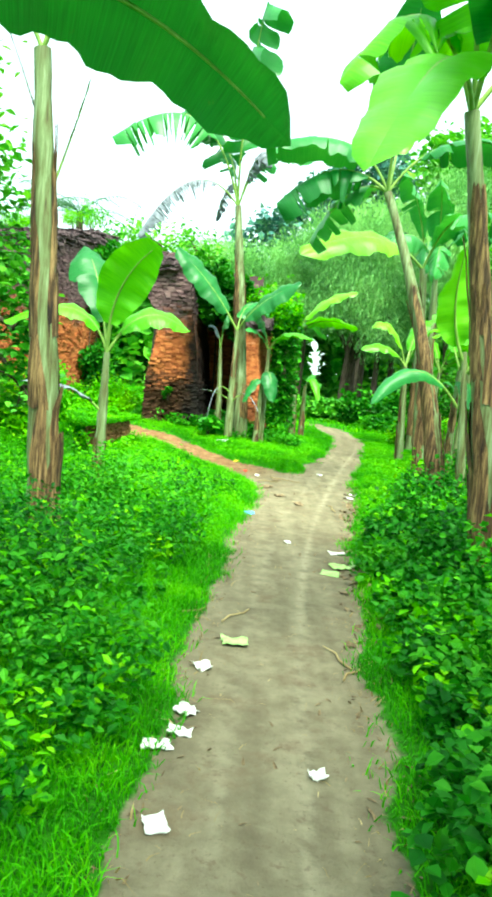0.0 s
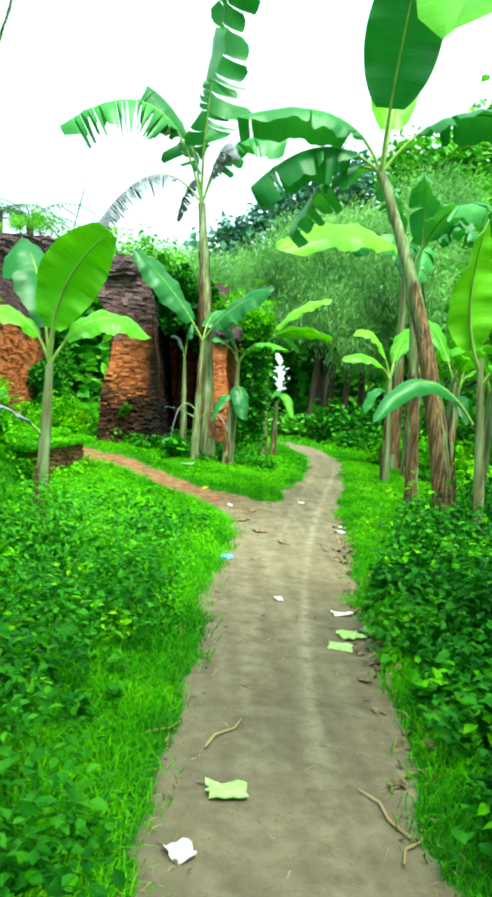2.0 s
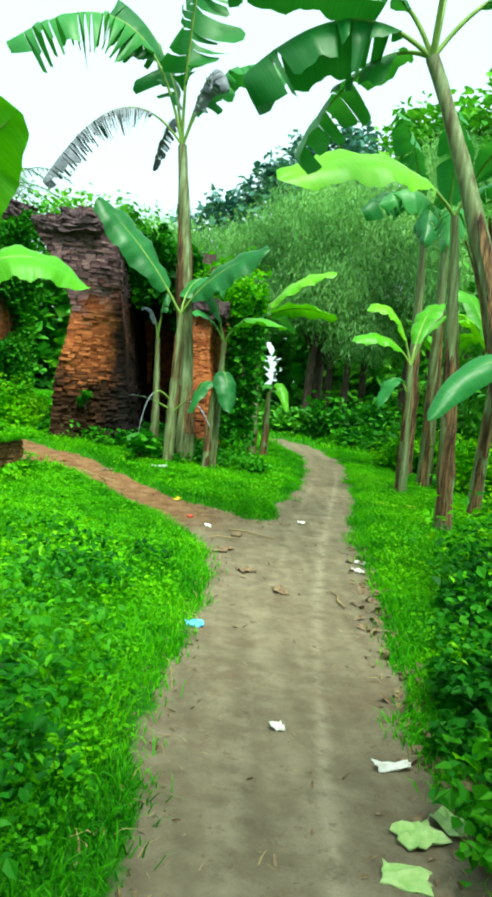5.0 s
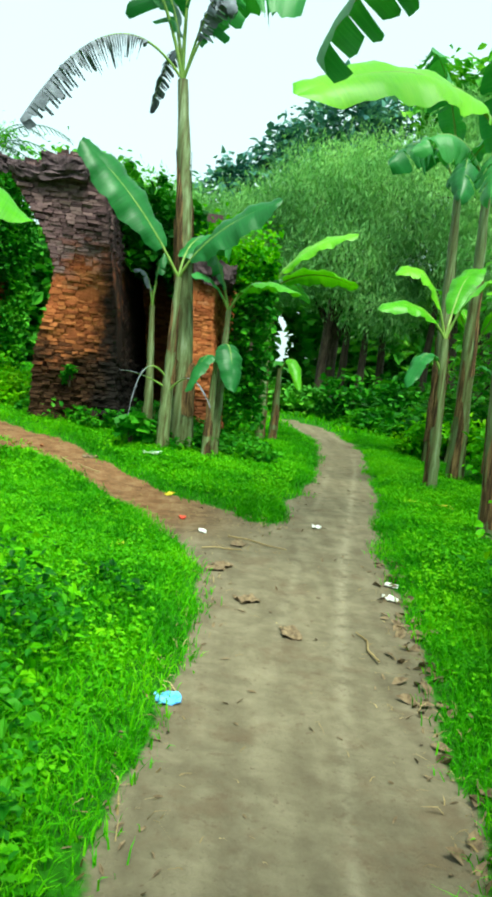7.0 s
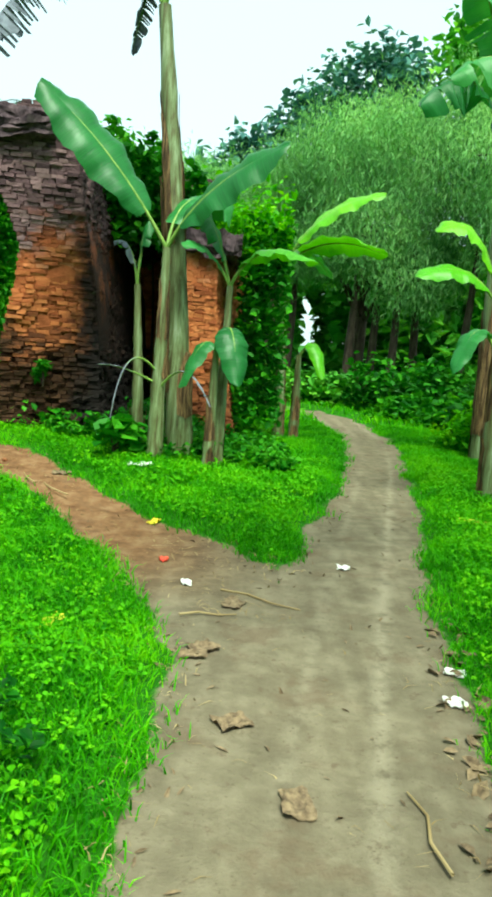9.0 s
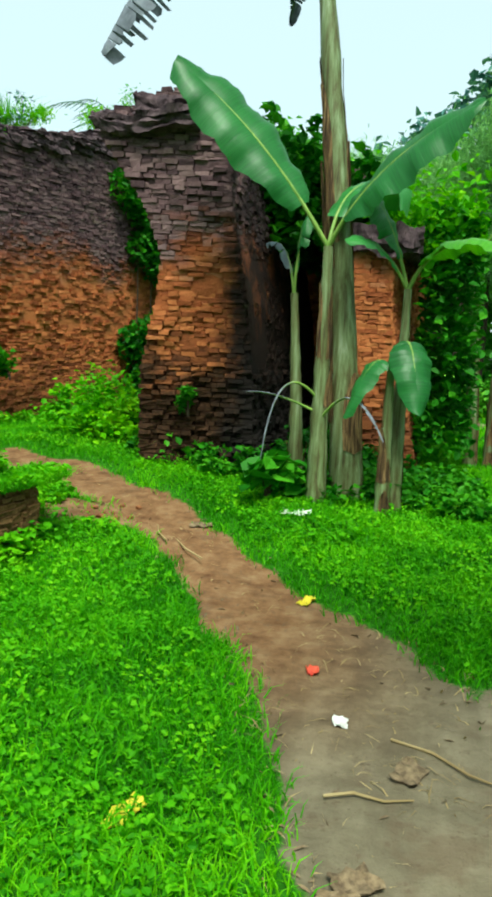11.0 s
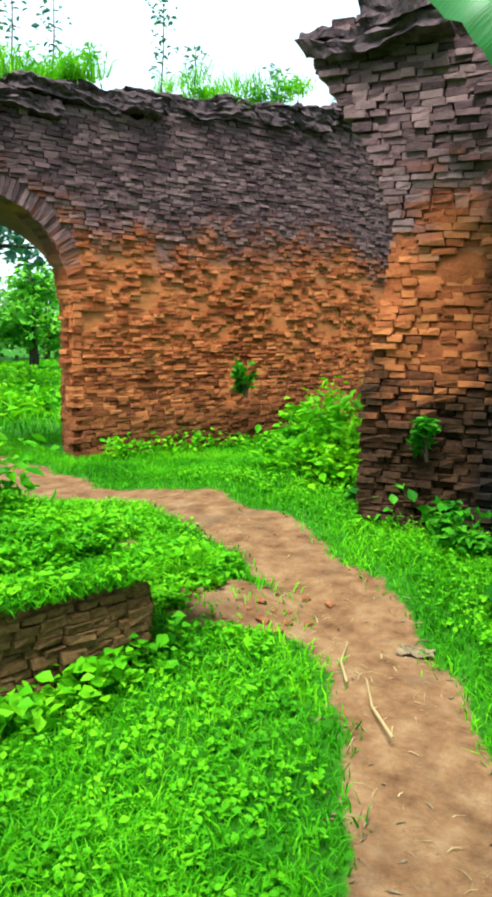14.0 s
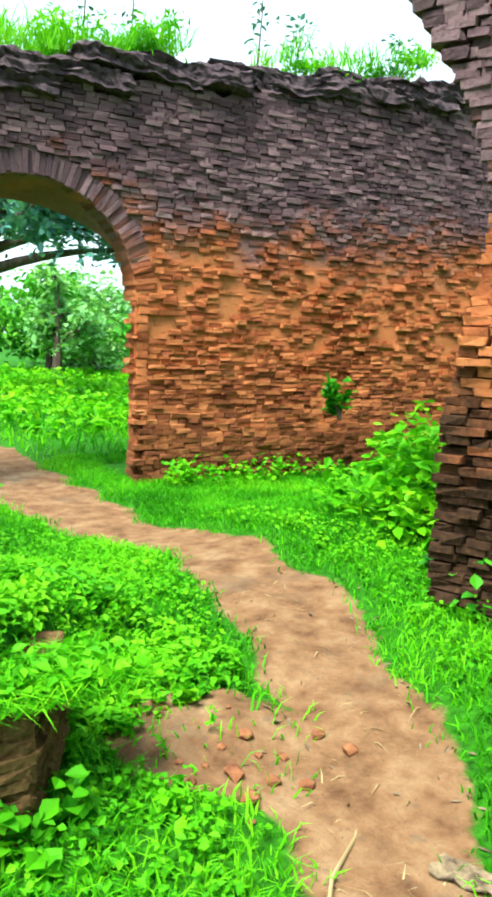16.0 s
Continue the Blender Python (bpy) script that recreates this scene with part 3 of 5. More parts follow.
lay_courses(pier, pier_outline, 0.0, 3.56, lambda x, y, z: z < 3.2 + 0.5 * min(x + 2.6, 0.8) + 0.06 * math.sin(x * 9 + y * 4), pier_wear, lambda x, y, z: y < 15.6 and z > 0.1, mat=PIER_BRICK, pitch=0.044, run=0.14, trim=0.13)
crust(pier, (-2.14, 15.72, 3.38), 0.46, 0.52, 0.22, 0.08, 31, 0.4)
crust(pier, (-1.84, 15.85, 3.56), 0.40, 0.58, 0.26, 0.1, 37, 1.0)
crust(pier, (-1.6, 17.0, 3.56), 0.34, 1.0, 0.40, 0.0, 39, 0.6)

# the farther pier, and the dark wall that ties the two together
pier_b = tagged(new("wall_pier_far"), "lower ruined brick pier behind the banana plants", "wall", kind="structure")
pier_b.location = (-0.1, 16.9, 0.2)


def pier_b_outline(z):
    w = 0.08 * math.sin(z * 2.1 + 1)
    return [(-0.5, 19.3), (-0.45 + w * 0.5, 16.9), (-0.36, 16.6), (0.28 - 0.09 * z + w, 16.66), (0.4, 19.3)]


v = np.array([(x * 0.8 - 0.01, 17.9 + (y - 17.9) * 0.85, z) for z in (-0.1, 0.8, 1.6, 2.42) for x, y in pier_b_outline(z)])
f = [(i * 5 + j, i * 5 + (j + 1) % 5, i * 5 + 5 + (j + 1) % 5, i * 5 + 5 + j) for i in range(3) for j in range(5)]
part("core", mesh_of("core", under(v, pier_b.location), [f, [[15, 16, 17, 18, 19]]], BRICK), pier_b)
lay_courses(pier_b, pier_b_outline, 0.0, 2.4, lambda x, y, z: True, lambda x, y, z: 0.4 * pier_wear(x, y, z), lambda x, y, z: y < 16.8, keep=150)
crust(pier_b, (-0.12, 17.7, 2.66), 0.4, 1.15, 0.36, 0.0, 41, 0.7)
tie = tagged(new("wall_tie"), "dark brick wall between the two piers", "wall", kind="structure")
tie.location = (-0.7, 19.6, 0.2)
lay_courses(tie, lambda z: [(-1.3, 19.3), (-0.1, 19.35)], 0.0, 3.5, lambda x, y, z: True, pier_wear, lambda x, y, z: False)
bm = bmesh.new()
bmesh.ops.create_cube(bm, size=1.0, matrix=Matrix.Translation((0.05, 0.15, 1.6)) @ Matrix.Diagonal((1.3, 0.6, 3.8, 1)))
for vert in bm.verts:
    vert.co += noise.noise_vector(vert.co * 3) * 0.08
me = bpy.data.meshes.new("core")
bm.to_mesh(me)
me.materials.append(BRICK)
part("core", me, tie)

# the low stub beside the path
stub = tagged(new("wall_stub"), "low stub of old brick wall under grass and creepers", "wall", kind="structure")
stub.location = (-2.3, 12.8, 0.0)
stub_line = [(-2.75, 11.2), (-2.17, 12.1), (-1.97, 13.15), (-2.35, 13.5)]
lay_courses(stub, lambda z: stub_line, -0.1, 0.42, lambda x, y, z: True, lambda x, y, z: random.uniform(-0.012, 0.016) + 0.05 * max(z, 0) + 0.06 * noise.noise((x * 4, y * 4, z * 6)), lambda x, y, z: y > 11.9, keep=200, mat=STUB_BRICK, pitch=0.036, run=0.12)
v = np.array([(x - 0.06 * (x + 3) - 0.03 - 0.05 * k, y + 0.02, z) for k, z in enumerate((-0.2, 0.36)) for x, y in stub_line + [(-3.1, 13.2)]])
part("core", mesh_of("core", under(v, stub.location), [[(j, (j + 1) % 5, 5 + (j + 1) % 5, 5 + j) for j in range(5)], [[5, 6, 7, 8, 9]]], STUB_BRICK), stub)


# ---- banana plants ----
def leaf_mesh(base, mid, tip, width, at, mat, roll=0.0, tears=0, droop=0.25, stalk=0.16, fold=0.35):
    """A banana leaf along a curve: bare stalk, then a blade folded at its rib, torn into strips where tears > 0."""
    n = 64 if tears > 15 else 34
    c = bezier(base, mid, tip, n)
    t = np.gradient(c, axis=0)
    t /= np.linalg.norm(t, axis=1)[:, None]
    side = np.cross(t, (0.0, 0.0, 1.0))
    side /= np.linalg.norm(side, axis=1)[:, None] + 1e-6
    for i in range(1, n):
        if side[i] @ side[i - 1] < 0:
            side[i] *= -1
    up = np.cross(side, t)
    cr, sr = math.cos(roll), math.sin(roll)
    side, up = cr * side + sr * up, cr * up - sr * side
    u = np.clip((np.linspace(0, 1, n) - stalk) / (1 - stalk), 0, 1)
    w = width * np.power(np.sin(np.pi * np.clip(u * 0.94 + 0.025, 0, 1)), 0.58) * np.where(np.linspace(0, 1, n) >= stalk, 1, 0)
    w[-1] = width * 0.08
    vs, fs, uv = [], [], []
    ln = np.linalg.norm(np.diff(c, axis=0), axis=1).sum()
    first = int(np.ceil(stalk * (n - 1)))
    cols = np.array([0.0, 0.33, 0.7, 1.0])
    ph = random.uniform(0, 6)
    for sgn in (1, -1):
        torn = set(random.sample(range(first + 2, n - 2), min(tears, n - first - 5))) if tears else set()
        shift, prev = 0.0, None
        hang = 0.0
        for i in range(first, n):
            def row(extra, pull):
                o = len(vs)
                for k in cols:
                    wk = w[i] * k * (1 - abs(pull) * 0.25 * k)
                    lift = fold * wk * (1 - 0.9 * k) - droop * wk * k - extra * k * k * width + (0.11 * math.sin(i * 0.75 + ph + sgn) + 0.05 * math.sin(i * 1.9 + ph * 2)) * width * k
                    vs.append(c[i] + side[i] * sgn * wk + up[i] * lift * 0.9 + t[i] * (pull * ln / n * 0.6 * k) + np.array((0, 0, -extra * 0.35 * k * width)))
                    uv.append((k * width, i / n * ln, 0))
                return o
            a = row(hang, 0.0 if i not in torn else -0.5)
            if prev is not None:
                for k in range(3):
                    q = (prev + k, prev + k + 1, a + k + 1, a + k)
                    fs.append(q if sgn > 0 else q[::-1])
            prev = a
            if i in torn:
                hang = random.uniform(0.0, 0.9)
                prev = row(hang, 0.5)
    rib = tube(c[: n - 2] - up[: n - 2] * 0.006, np.linspace(0.026, 0.005, n - 2) * (0.5 + width), 6)
    return smooth(mesh_of("leaf", under(vs, at), fs, mat, uv)), smooth(mesh_of("midrib", under(rib[0], at), rib[1], RIB))


def banana(base, top, radius, leaves, label, dry=0, bow=0.6):
    bz = float(height(np.array(base[0]), np.array(base[1])))
    at = (base[0], base[1], bz)
    plant = thing("banana_plant", at, label, "banana plant", "banana plants along the path")
    n = 22
    c = bezier((base[0], base[1], bz - 0.05), ((base[0] * bow + top[0] * (1 - bow)), (base[1] + top[1]) / 2, (bz + top[2]) / 2), top, n)
    r = radius * np.linspace(1.12, 0.5, n) * (1 + 0.05 * np.sin(np.arange(n) * 1.9))
    v, f = tube(c, r, 14, 0.07)
    part("pseudostem", smooth(mesh_of("pseudostem", under(v, at), f, STEM)), plant)
    for k in range(int(dry * 1.2)):
        i0 = random.randint(-1, int(n * 0.55))
        i0 = max(i0, 0)
        seg = c[i0:min(i0 + random.randint(4, 9), n - 3)]
        m = len(seg)
        if m < 3:
            continue
        a0, arc = random.uniform(0, 6.28), random.uniform(0.35, 1.15)
        lift = random.uniform(1.03, 1.12)
        flare = np.linspace(0, 1, m) ** 3 * random.uniform(0.0, 0.5)
        taper = 1 - 0.75 * np.linspace(0, 1, m) ** 2
        v = []
        for i in range(m):
            for j in range(7):
                a = a0 + arc * taper[i] * (j / 3 - 1) + 0.12 * math.sin(i * 1.3 + k)
                rr = r[i0 + i] * (lift + flare[i] + 0.05 * math.sin(j * 2.1 + k + i * 0.7))
                v.append(seg[i] + np.array((math.cos(a) * rr, math.sin(a) * rr, random.uniform(-0.02, 0.02))))
        f = [(i * 7 + j, i * 7 + j + 1, i * 7 + j + 8, i * 7 + j + 7) for i in range(m - 1) for j in range(6)]
        part("dry_sheath", smooth(mesh_of("dry_sheath", under(v, at), f, SHEATH)), plant, "brown peeling dry leaf sheath")
    for b, m, tip, w, opts in leaves:
        mat = {"y": YOUNG, "d": DRIED}.get(opts.get("m"), BLADE)
        blade, rib = leaf_mesh(b, m, tip, w, at, mat, opts.get("roll", 0.0), opts.get("tears", 0), opts.get("droop", 0.25), opts.get("stalk", 0.16), opts.get("fold", 0.35))
        lf = part("leaf", blade, plant, "shrivelled brown torn leaf" if mat is DRIED else "")
        part("midrib", rib, lf)
    return plant


# tall plant before the piers
C = (-0.62, 15.3, 4.5)
banana((-0.14, 15.0), C, 0.125, [
    (C, (-1.5, 15.2, 5.6), (-2.45, 15.1, 3.75), 0.19, dict(m="d", tears=40, droop=0.9, stalk=0.25)),
    (C, (-1.3, 15.2, 7.0), (-3.05, 15.0, 5.45), 0.38, dict(tears=14, droop=0.8, stalk=0.3)),
    (C, (-0.75, 15.3, 6.3), (-0.45, 15.2, 8.2), 0.52, dict(tears=10, roll=0.2, stalk=0.2)),
    (C, (-0.85, 15.5, 6.0), (-1.75, 15.7, 6.5), 0.42, dict(tears=6)),
    (C, (-0.3, 15.5, 6.0), (0.75, 15.4, 5.75), 0.34, dict(tears=7, droop=0.5)),
    (C, (-0.3, 15.1, 6.0), (-0.05, 14.9, 5.2), 0.17, dict(m="d", tears=16, droop=0.9)),
    (C, (-0.75, 15.9, 5.6), (-1.1, 16.4, 4.4), 0.10, dict(m="d", tears=20, droop=0.9)),
], "tall banana plant with torn leaves before brick ruin", dry=9)
# its younger shoots
S = (-0.39, 14.8, 2.15)
banana((-0.37, 14.75), S, 0.075, [
    (S, (-0.95, 14.7, 3.05), (-1.62, 14.6, 3.5), 0.29, dict(roll=0.9, droop=0.35)),
    (S, (-0.1, 14.6, 2.75), (0.68, 14.3, 3.08), 0.27, dict(roll=-0.85, droop=0.4)),
    (S, (-0.35, 15.1, 2.9), (0.2, 15.5, 2.7), 0.2, dict(tears=1)),
    ((-0.38, 14.76, 0.95), (-0.72, 14.55, 1.4), (-0.78, 14.45, 0.45), 0.012, dict(m="d")),
    ((-0.38, 14.76, 0.85), (-0.75, 14.6, 1.05), (-0.95, 14.5, 1.0), 0.012, dict(m="d")),
    ((-0.37, 14.74, 0.8), (-0.1, 14.5, 1.25), (0.16, 14.4, 0.7), 0.022, dict(m="d", tears=4)),
], "young banana plant with broad unbroken leaves", dry=3)
S = (-0.68, 15.05, 1.8)
banana((-0.58, 15.05), S, 0.06, [
    (S, (-0.75, 15.1, 2.3), (-0.95, 15.1, 2.2), 0.05, dict(m="d", tears=5)),
    (S, (-0.68, 15.0, 2.3), (-0.6, 15.1, 2.45), 0.06, dict(tears=2)),
], "thin banana shoot with few leaves", dry=3)
S = (0.24, 14.9, 1.85)
banana((0.24, 14.85), S, 0.06, [
    (S, (0.05, 14.85, 2.55), (-0.14, 14.7, 2.55), 0.17, dict(tears=1, roll=0.7)),
    (S, (0.0, 14.8, 2.3), (-0.22, 14.5, 2.15), 0.09, dict(roll=0.6)),
    (S, (0.45, 14.8, 2.4), (1.05, 14.6, 2.1), 0.20, dict(m="y", droop=0.4)),
    ((0.24, 14.9, 1.4), (0.3, 14.7, 1.6), (0.40, 14.5, 0.9), 0.17, dict(droop=0.5)),
], "slim banana shoot with drooping leaves", dry=2)
banana((0.16, 14.7), (0.16, 14.75, 1.3), 0.055, [
    ((0.16, 14.75, 1.2), (0.05, 14.6, 1.5), (-0.15, 14.45, 0.85), 0.12, dict(droop=0.5)),
], "short banana shoot with one hanging leaf", dry=4)
S = (0.88, 18.0, 2.4)
banana((1.0, 18.0), S, 0.075, [
    (S, (1.3, 17.9, 3.3), (2.1, 17.6, 3.35), 0.24, dict(m="y", droop=0.3, roll=-0.5)),
    (S, (1.4, 17.7, 2.9), (2.15, 17.3, 2.55), 0.24, dict(m="y", roll=0.4)),
    (S, (0.6, 17.6, 3.0), (0.25, 17.3, 2.55), 0.2, dict(m="y")),
    (S, (1.1, 18.3, 2.9), (1.6, 18.5, 2.3), 0.2, dict()),
    (S, (0.7, 18.4, 3.0), (0.4, 18.8, 2.6), 0.2, dict()),
], "young banana plant with pale green leaves", dry=3)
banana((1.22, 18.1), (1.2, 18.1, 1.2), 0.07, [
    ((1.2, 18.1, 1.15), (1.4, 17.9, 1.7), (1.5, 17.6, 0.9), 0.12, dict(m="y", droop=0.6)),
], "short banana shoot with one drooping leaf", dry=4)

# plants along the path's other side
R = (1.36, 9.6, 3.72)
banana((2.26, 8.95), R, 0.095, [
    (R, (1.0, 9.7, 4.6), (-0.14, 9.6, 4.12), 0.24, dict(tears=2, droop=0.45, stalk=0.2, roll=0.35)),
    (R, (0.75, 9.8, 4.3), (0.06, 9.8, 3.5), 0.26, dict(tears=5, droop=0.5, roll=0.4)),
    (R, (1.32, 9.4, 4.4), (1.38, 8.7, 5.6), 0.36, dict(roll=0.2, stalk=0.34)),
    (R, (1.5, 9.8, 4.6), (1.5, 10.3, 5.4), 0.26, dict(m="y", stalk=0.25)),
    (R, (1.9, 9.7, 4.7), (3.0, 9.6, 4.3), 0.26, dict(tears=3, stalk=0.25)),
    (R, (1.0, 10.1, 4.1), (0.55, 10.5, 3.2), 0.22, dict(tears=5)),
], "tall banana plant with brown peeling stem beside path", dry=15, bow=0.85)
banana((2.42, 8.55), (2.25, 8.6, 1.9), 0.055, [
    ((2.25, 8.6, 1.8), (1.95, 8.5, 2.3), (2.05, 8.2, 3.05), 0.24, dict(m="y", roll=-0.7, stalk=0.15)),
    ((2.25, 8.6, 1.3), (1.7, 8.4, 2.0), (1.25, 8.2, 1.25), 0.10, dict(roll=0.7, droop=0.7)),
    ((2.25, 8.6, 1.6), (2.5, 8.5, 2.2), (2.9, 8.2, 1.6), 0.2, dict()),
], "young banana plant with upright bright leaf", dry=3)
R2 = (2.32, 11.85, 3.2)
banana((2.64, 11.9), R2, 0.085, [
    # yellow-green material: light passing through this blade is put into its colour
    (R2, (1.55, 11.35, 3.85), (0.47, 10.84, 3.08), 0.34, dict(tears=0, m="y", droop=0.35, roll=0.55)),
    (R2, (2.7, 11.9, 4.4), (3.6, 11.9, 4.0), 0.26, dict(tears=5)),
    (R2, (2.6, 11.6, 4.2), (2.9, 10.9, 3.8), 0.26, dict(tears=2)),
], "banana plant whose broad leaf reaches over the path", dry=10)
A = (3.44, 17.3, 4.1)
banana((3.62, 17.3), A, 0.11, [
    (A, (2.9, 17.2, 5.2), (2.3, 17.0, 4.3), 0.26, dict(tears=6, droop=0.5, roll=0.4)),
    (A, (3.1, 17.0, 5.6), (2.6, 16.6, 5.8), 0.26, dict(tears=5)),
    (A, (3.6, 17.0, 5.3), (4.2, 16.8, 4.6), 0.26, dict(tears=4)),
    (A, (3.4, 16.8, 5.0), (3.2, 16.3, 3.8), 0.24, dict(tears=7, droop=0.6)),
], "tall banana plant with hanging dry leaves", dry=9)
A = (3.3, 15.5, 3.75)
banana((3.48, 15.6), A, 0.105, [
    (A, (2.8, 15.3, 4.7), (2.2, 15.1, 4.0), 0.25, dict(tears=7, droop=0.5, roll=0.4)),
    (A, (3.2, 15.1, 5.0), (3.0, 14.6, 5.2), 0.25, dict(tears=4)),
    (A, (3.7, 15.4, 4.9), (4.3, 15.3, 4.4), 0.25, dict(tears=5)),
    (A, (3.3, 15.2, 4.6), (3.1, 14.7, 3.5), 0.22, dict(tears=8, droop=0.6)),
], "tall banana plant with streaked grey-green stem", dry=8)
R3 = (2.72, 14.35, 1.8)
young = banana((2.82, 14.4), R3, 0.075, [
    (R3, (2.45, 14.3, 2.75), (2.03, 14.23, 2.43), 0.17, dict(m="y", droop=0.3, roll=0.5)),
    (R3, (2.35, 14.2, 2.3), (1.85, 14.0, 2.0), 0.15, dict(m="y", droop=0.4, roll=0.5)),
    (R3, (3.0, 14.3, 2.8), (3.5, 14.2, 2.4), 0.18, dict(m="y")),
    (R3, (2.9, 14.7, 2.7), (3.2, 14.9, 2.7), 0.18, dict(m="y")),
    ((2.74, 14.35, 1.4), (2.5, 14.3, 1.9), (2.3, 14.1, 1.2), 0.13, dict()),
], "young banana plant with bright spreading leaves", dry=5)
banana((3.1, 10.6), (3.1, 10.6, 1.7), 0.07, [
    ((3.1, 10.6, 1.6), (2.8, 10.5, 2.4), (2.5, 10.3, 2.0), 0.18, dict(m="y")),
    ((3.1, 10.6, 1.6), (3.4, 10.4, 2.4), (3.9, 10.2, 2.0), 0.18, dict(m="y")),
    ((3.1, 10.6, 1.6), (3.1, 10.2, 2.3), (3.0, 9.8, 1.6), 0.18, dict(m="y")),
], "young banana plant among weeds", dry=3)
Q = (1.28, 5.5, 3.35)
banana((1.82, 5.5), Q, 0.10, [
    (Q, (0.95, 4.6, 3.75), (0.42, 3.7, 2.45), 0.28, dict(m="y", droop=0.15)),
    (Q, (0.9, 5.4, 4.4), (0.35, 5.2, 3.35), 0.26, dict(m="y", tears=6, droop=0.4)),
    (Q, (1.2, 5.2, 4.3), (0.7, 4.8, 4.3), 0.28, dict(m="y", tears=4)),
    (Q, (1.3, 4.6, 4.4), (0.85, 3.3, 3.55), 0.30, dict()),
    (Q, (1.9, 5.5, 4.4), (2.6, 5.4, 3.8), 0.28, dict()),
], "tall banana plant with brown stem and pale leaves", dry=12)

for (px, py), turn in (((3.3, 12.9), 70), ((3.9, 14.6), 200), ((3.7, 9.2), 300), ((4.0, 17.6), 130)):
    m = pose(px, py, float(height(np.array(px), np.array(py))), 0, 0, turn)
    copy_thing(young, m)

# plants on the near side
B = (-1.86, 6.27, 3.75)
banana((-1.58, 6.27), B, 0.125, [
    (B, (-2.3, 6.3, 4.7), (-3.4, 6.2, 4.3), 0.28, dict(tears=3)),
    (B, (-1.7, 6.5, 4.8), (-1.6, 7.0, 5.8), 0.3, dict(tears=2)),
    (B, (-1.5, 6.1, 4.6), (-1.1, 5.8, 5.5), 0.28, dict(tears=2)),
    ((-1.72, 6.27, 2.9), (-2.0, 6.3, 3.6), (-2.15, 6.3, 3.9), 0.03, dict(m="d")),
    ((-1.72, 6.27, 2.7), (-1.55, 6.3, 3.3), (-1.48, 6.3, 3.6), 0.03, dict(m="d")),
], "tall banana plant with green and brown stem", dry=10)
T = (-1.69, 9.0, 1.5)
banana((-1.68, 9.0), T, 0.07, [
    (T, (-1.72, 8.9, 2.3), (-1.14, 8.5, 2.68), 0.29, dict(m="y", roll=0.9, stalk=0.2, droop=0.05)),
    (T, (-1.95, 9.0, 2.3), (-2.85, 8.9, 1.72), 0.19, dict(m="y", droop=0.3, roll=0.4)),
    (T, (-1.35, 9.05, 2.25), (-0.80, 9.3, 1.84), 0.20, dict(m="y", droop=0.3, roll=-0.6)),
    (T, (-1.9, 9.3, 2.5), (-2.2, 9.7, 2.75), 0.26, dict(tears=1)),
    (T, (-1.66, 9.0, 2.4), (-1.46, 9.0, 3.25), 0.022, dict(stalk=0.3)),
    ((-1.68, 9.0, 0.8), (-2.0, 8.8, 1.2), (-2.5, 8.5, 1.1), 0.12, dict(m="d")),
], "young banana plant with broad fresh leaves", dry=3)
L = (-1.75, 3.1, 2.75)
banana((-1.9, 2.9), L, 0.11, [
    (L, (-0.95, 3.3, 3.35), (0.06, 3.5, 2.46), 0.36, dict(droop=0.2, fold=0.1, roll=0.35)),
    (L, (-2.4, 3.2, 3.6), (-3.2, 3.4, 3.0), 0.28, dict(tears=2)),
], "banana plant whose big leaf hangs over path", dry=6)


# ---- scattered growth ----
def keep_clear(x, y):
    """False inside the brickwork."""
    s = (x - WO[0]) * WD[0] + (y - WO[1]) * WD[1]
    o = (x - WO[0]) * WN[0] + (y - WO[1]) * WN[1]
    inside = (o < 0.1) & (o > -1.0) & (s > 0.05) & (s < S1)
    inside |= (x > -2.1) & (x < -0.8) & (y > 15.25) & (y < 17.5)
    inside |= (x > -1.0) & (x < 0.45) & (y > 16.6) & (y < 17.8)
    return ~inside


def blades(px, py, tall, wide, lean, mat, name, z=None):
    n = len(px)
    pz = height(px, py) - 0.01 if z is None else z
    a = np.random.uniform(0, 6.28, n)
    l = tall * np.random.uniform(0.45, 1.25, n)
    b = np.random.uniform(0, 6.28, n)
    k = lean * np.random.uniform(0.2, 1.3, n) * l
    base = np.stack([px, py, pz], -1)
    s = np.stack([np.cos(a), np.sin(a), np.zeros(n)], -1) * (wide * np.random.uniform(0.6, 1.3, n))[:, None]
    d = np.stack([np.cos(b), np.sin(b), np.zeros(n)], -1) * k[:, None]
    up = np.array([0, 0, 1.0])
    m = base + d * 0.35 + up * (l * 0.6)[:, None]
    tip = base + d + up * (l * 0.95 - 0.2 * k)[:, None]
    v = np.stack([base - s, base + s, m + s * 0.8, m - s * 0.8, tip], 1).reshape(-1, 3)
    o = np.arange(n)[:, None] * 5
    return mesh_of(name, v, [o + np.array([[0, 1, 2, 3]]), o + np.array([[3, 2, 4]])], mat)


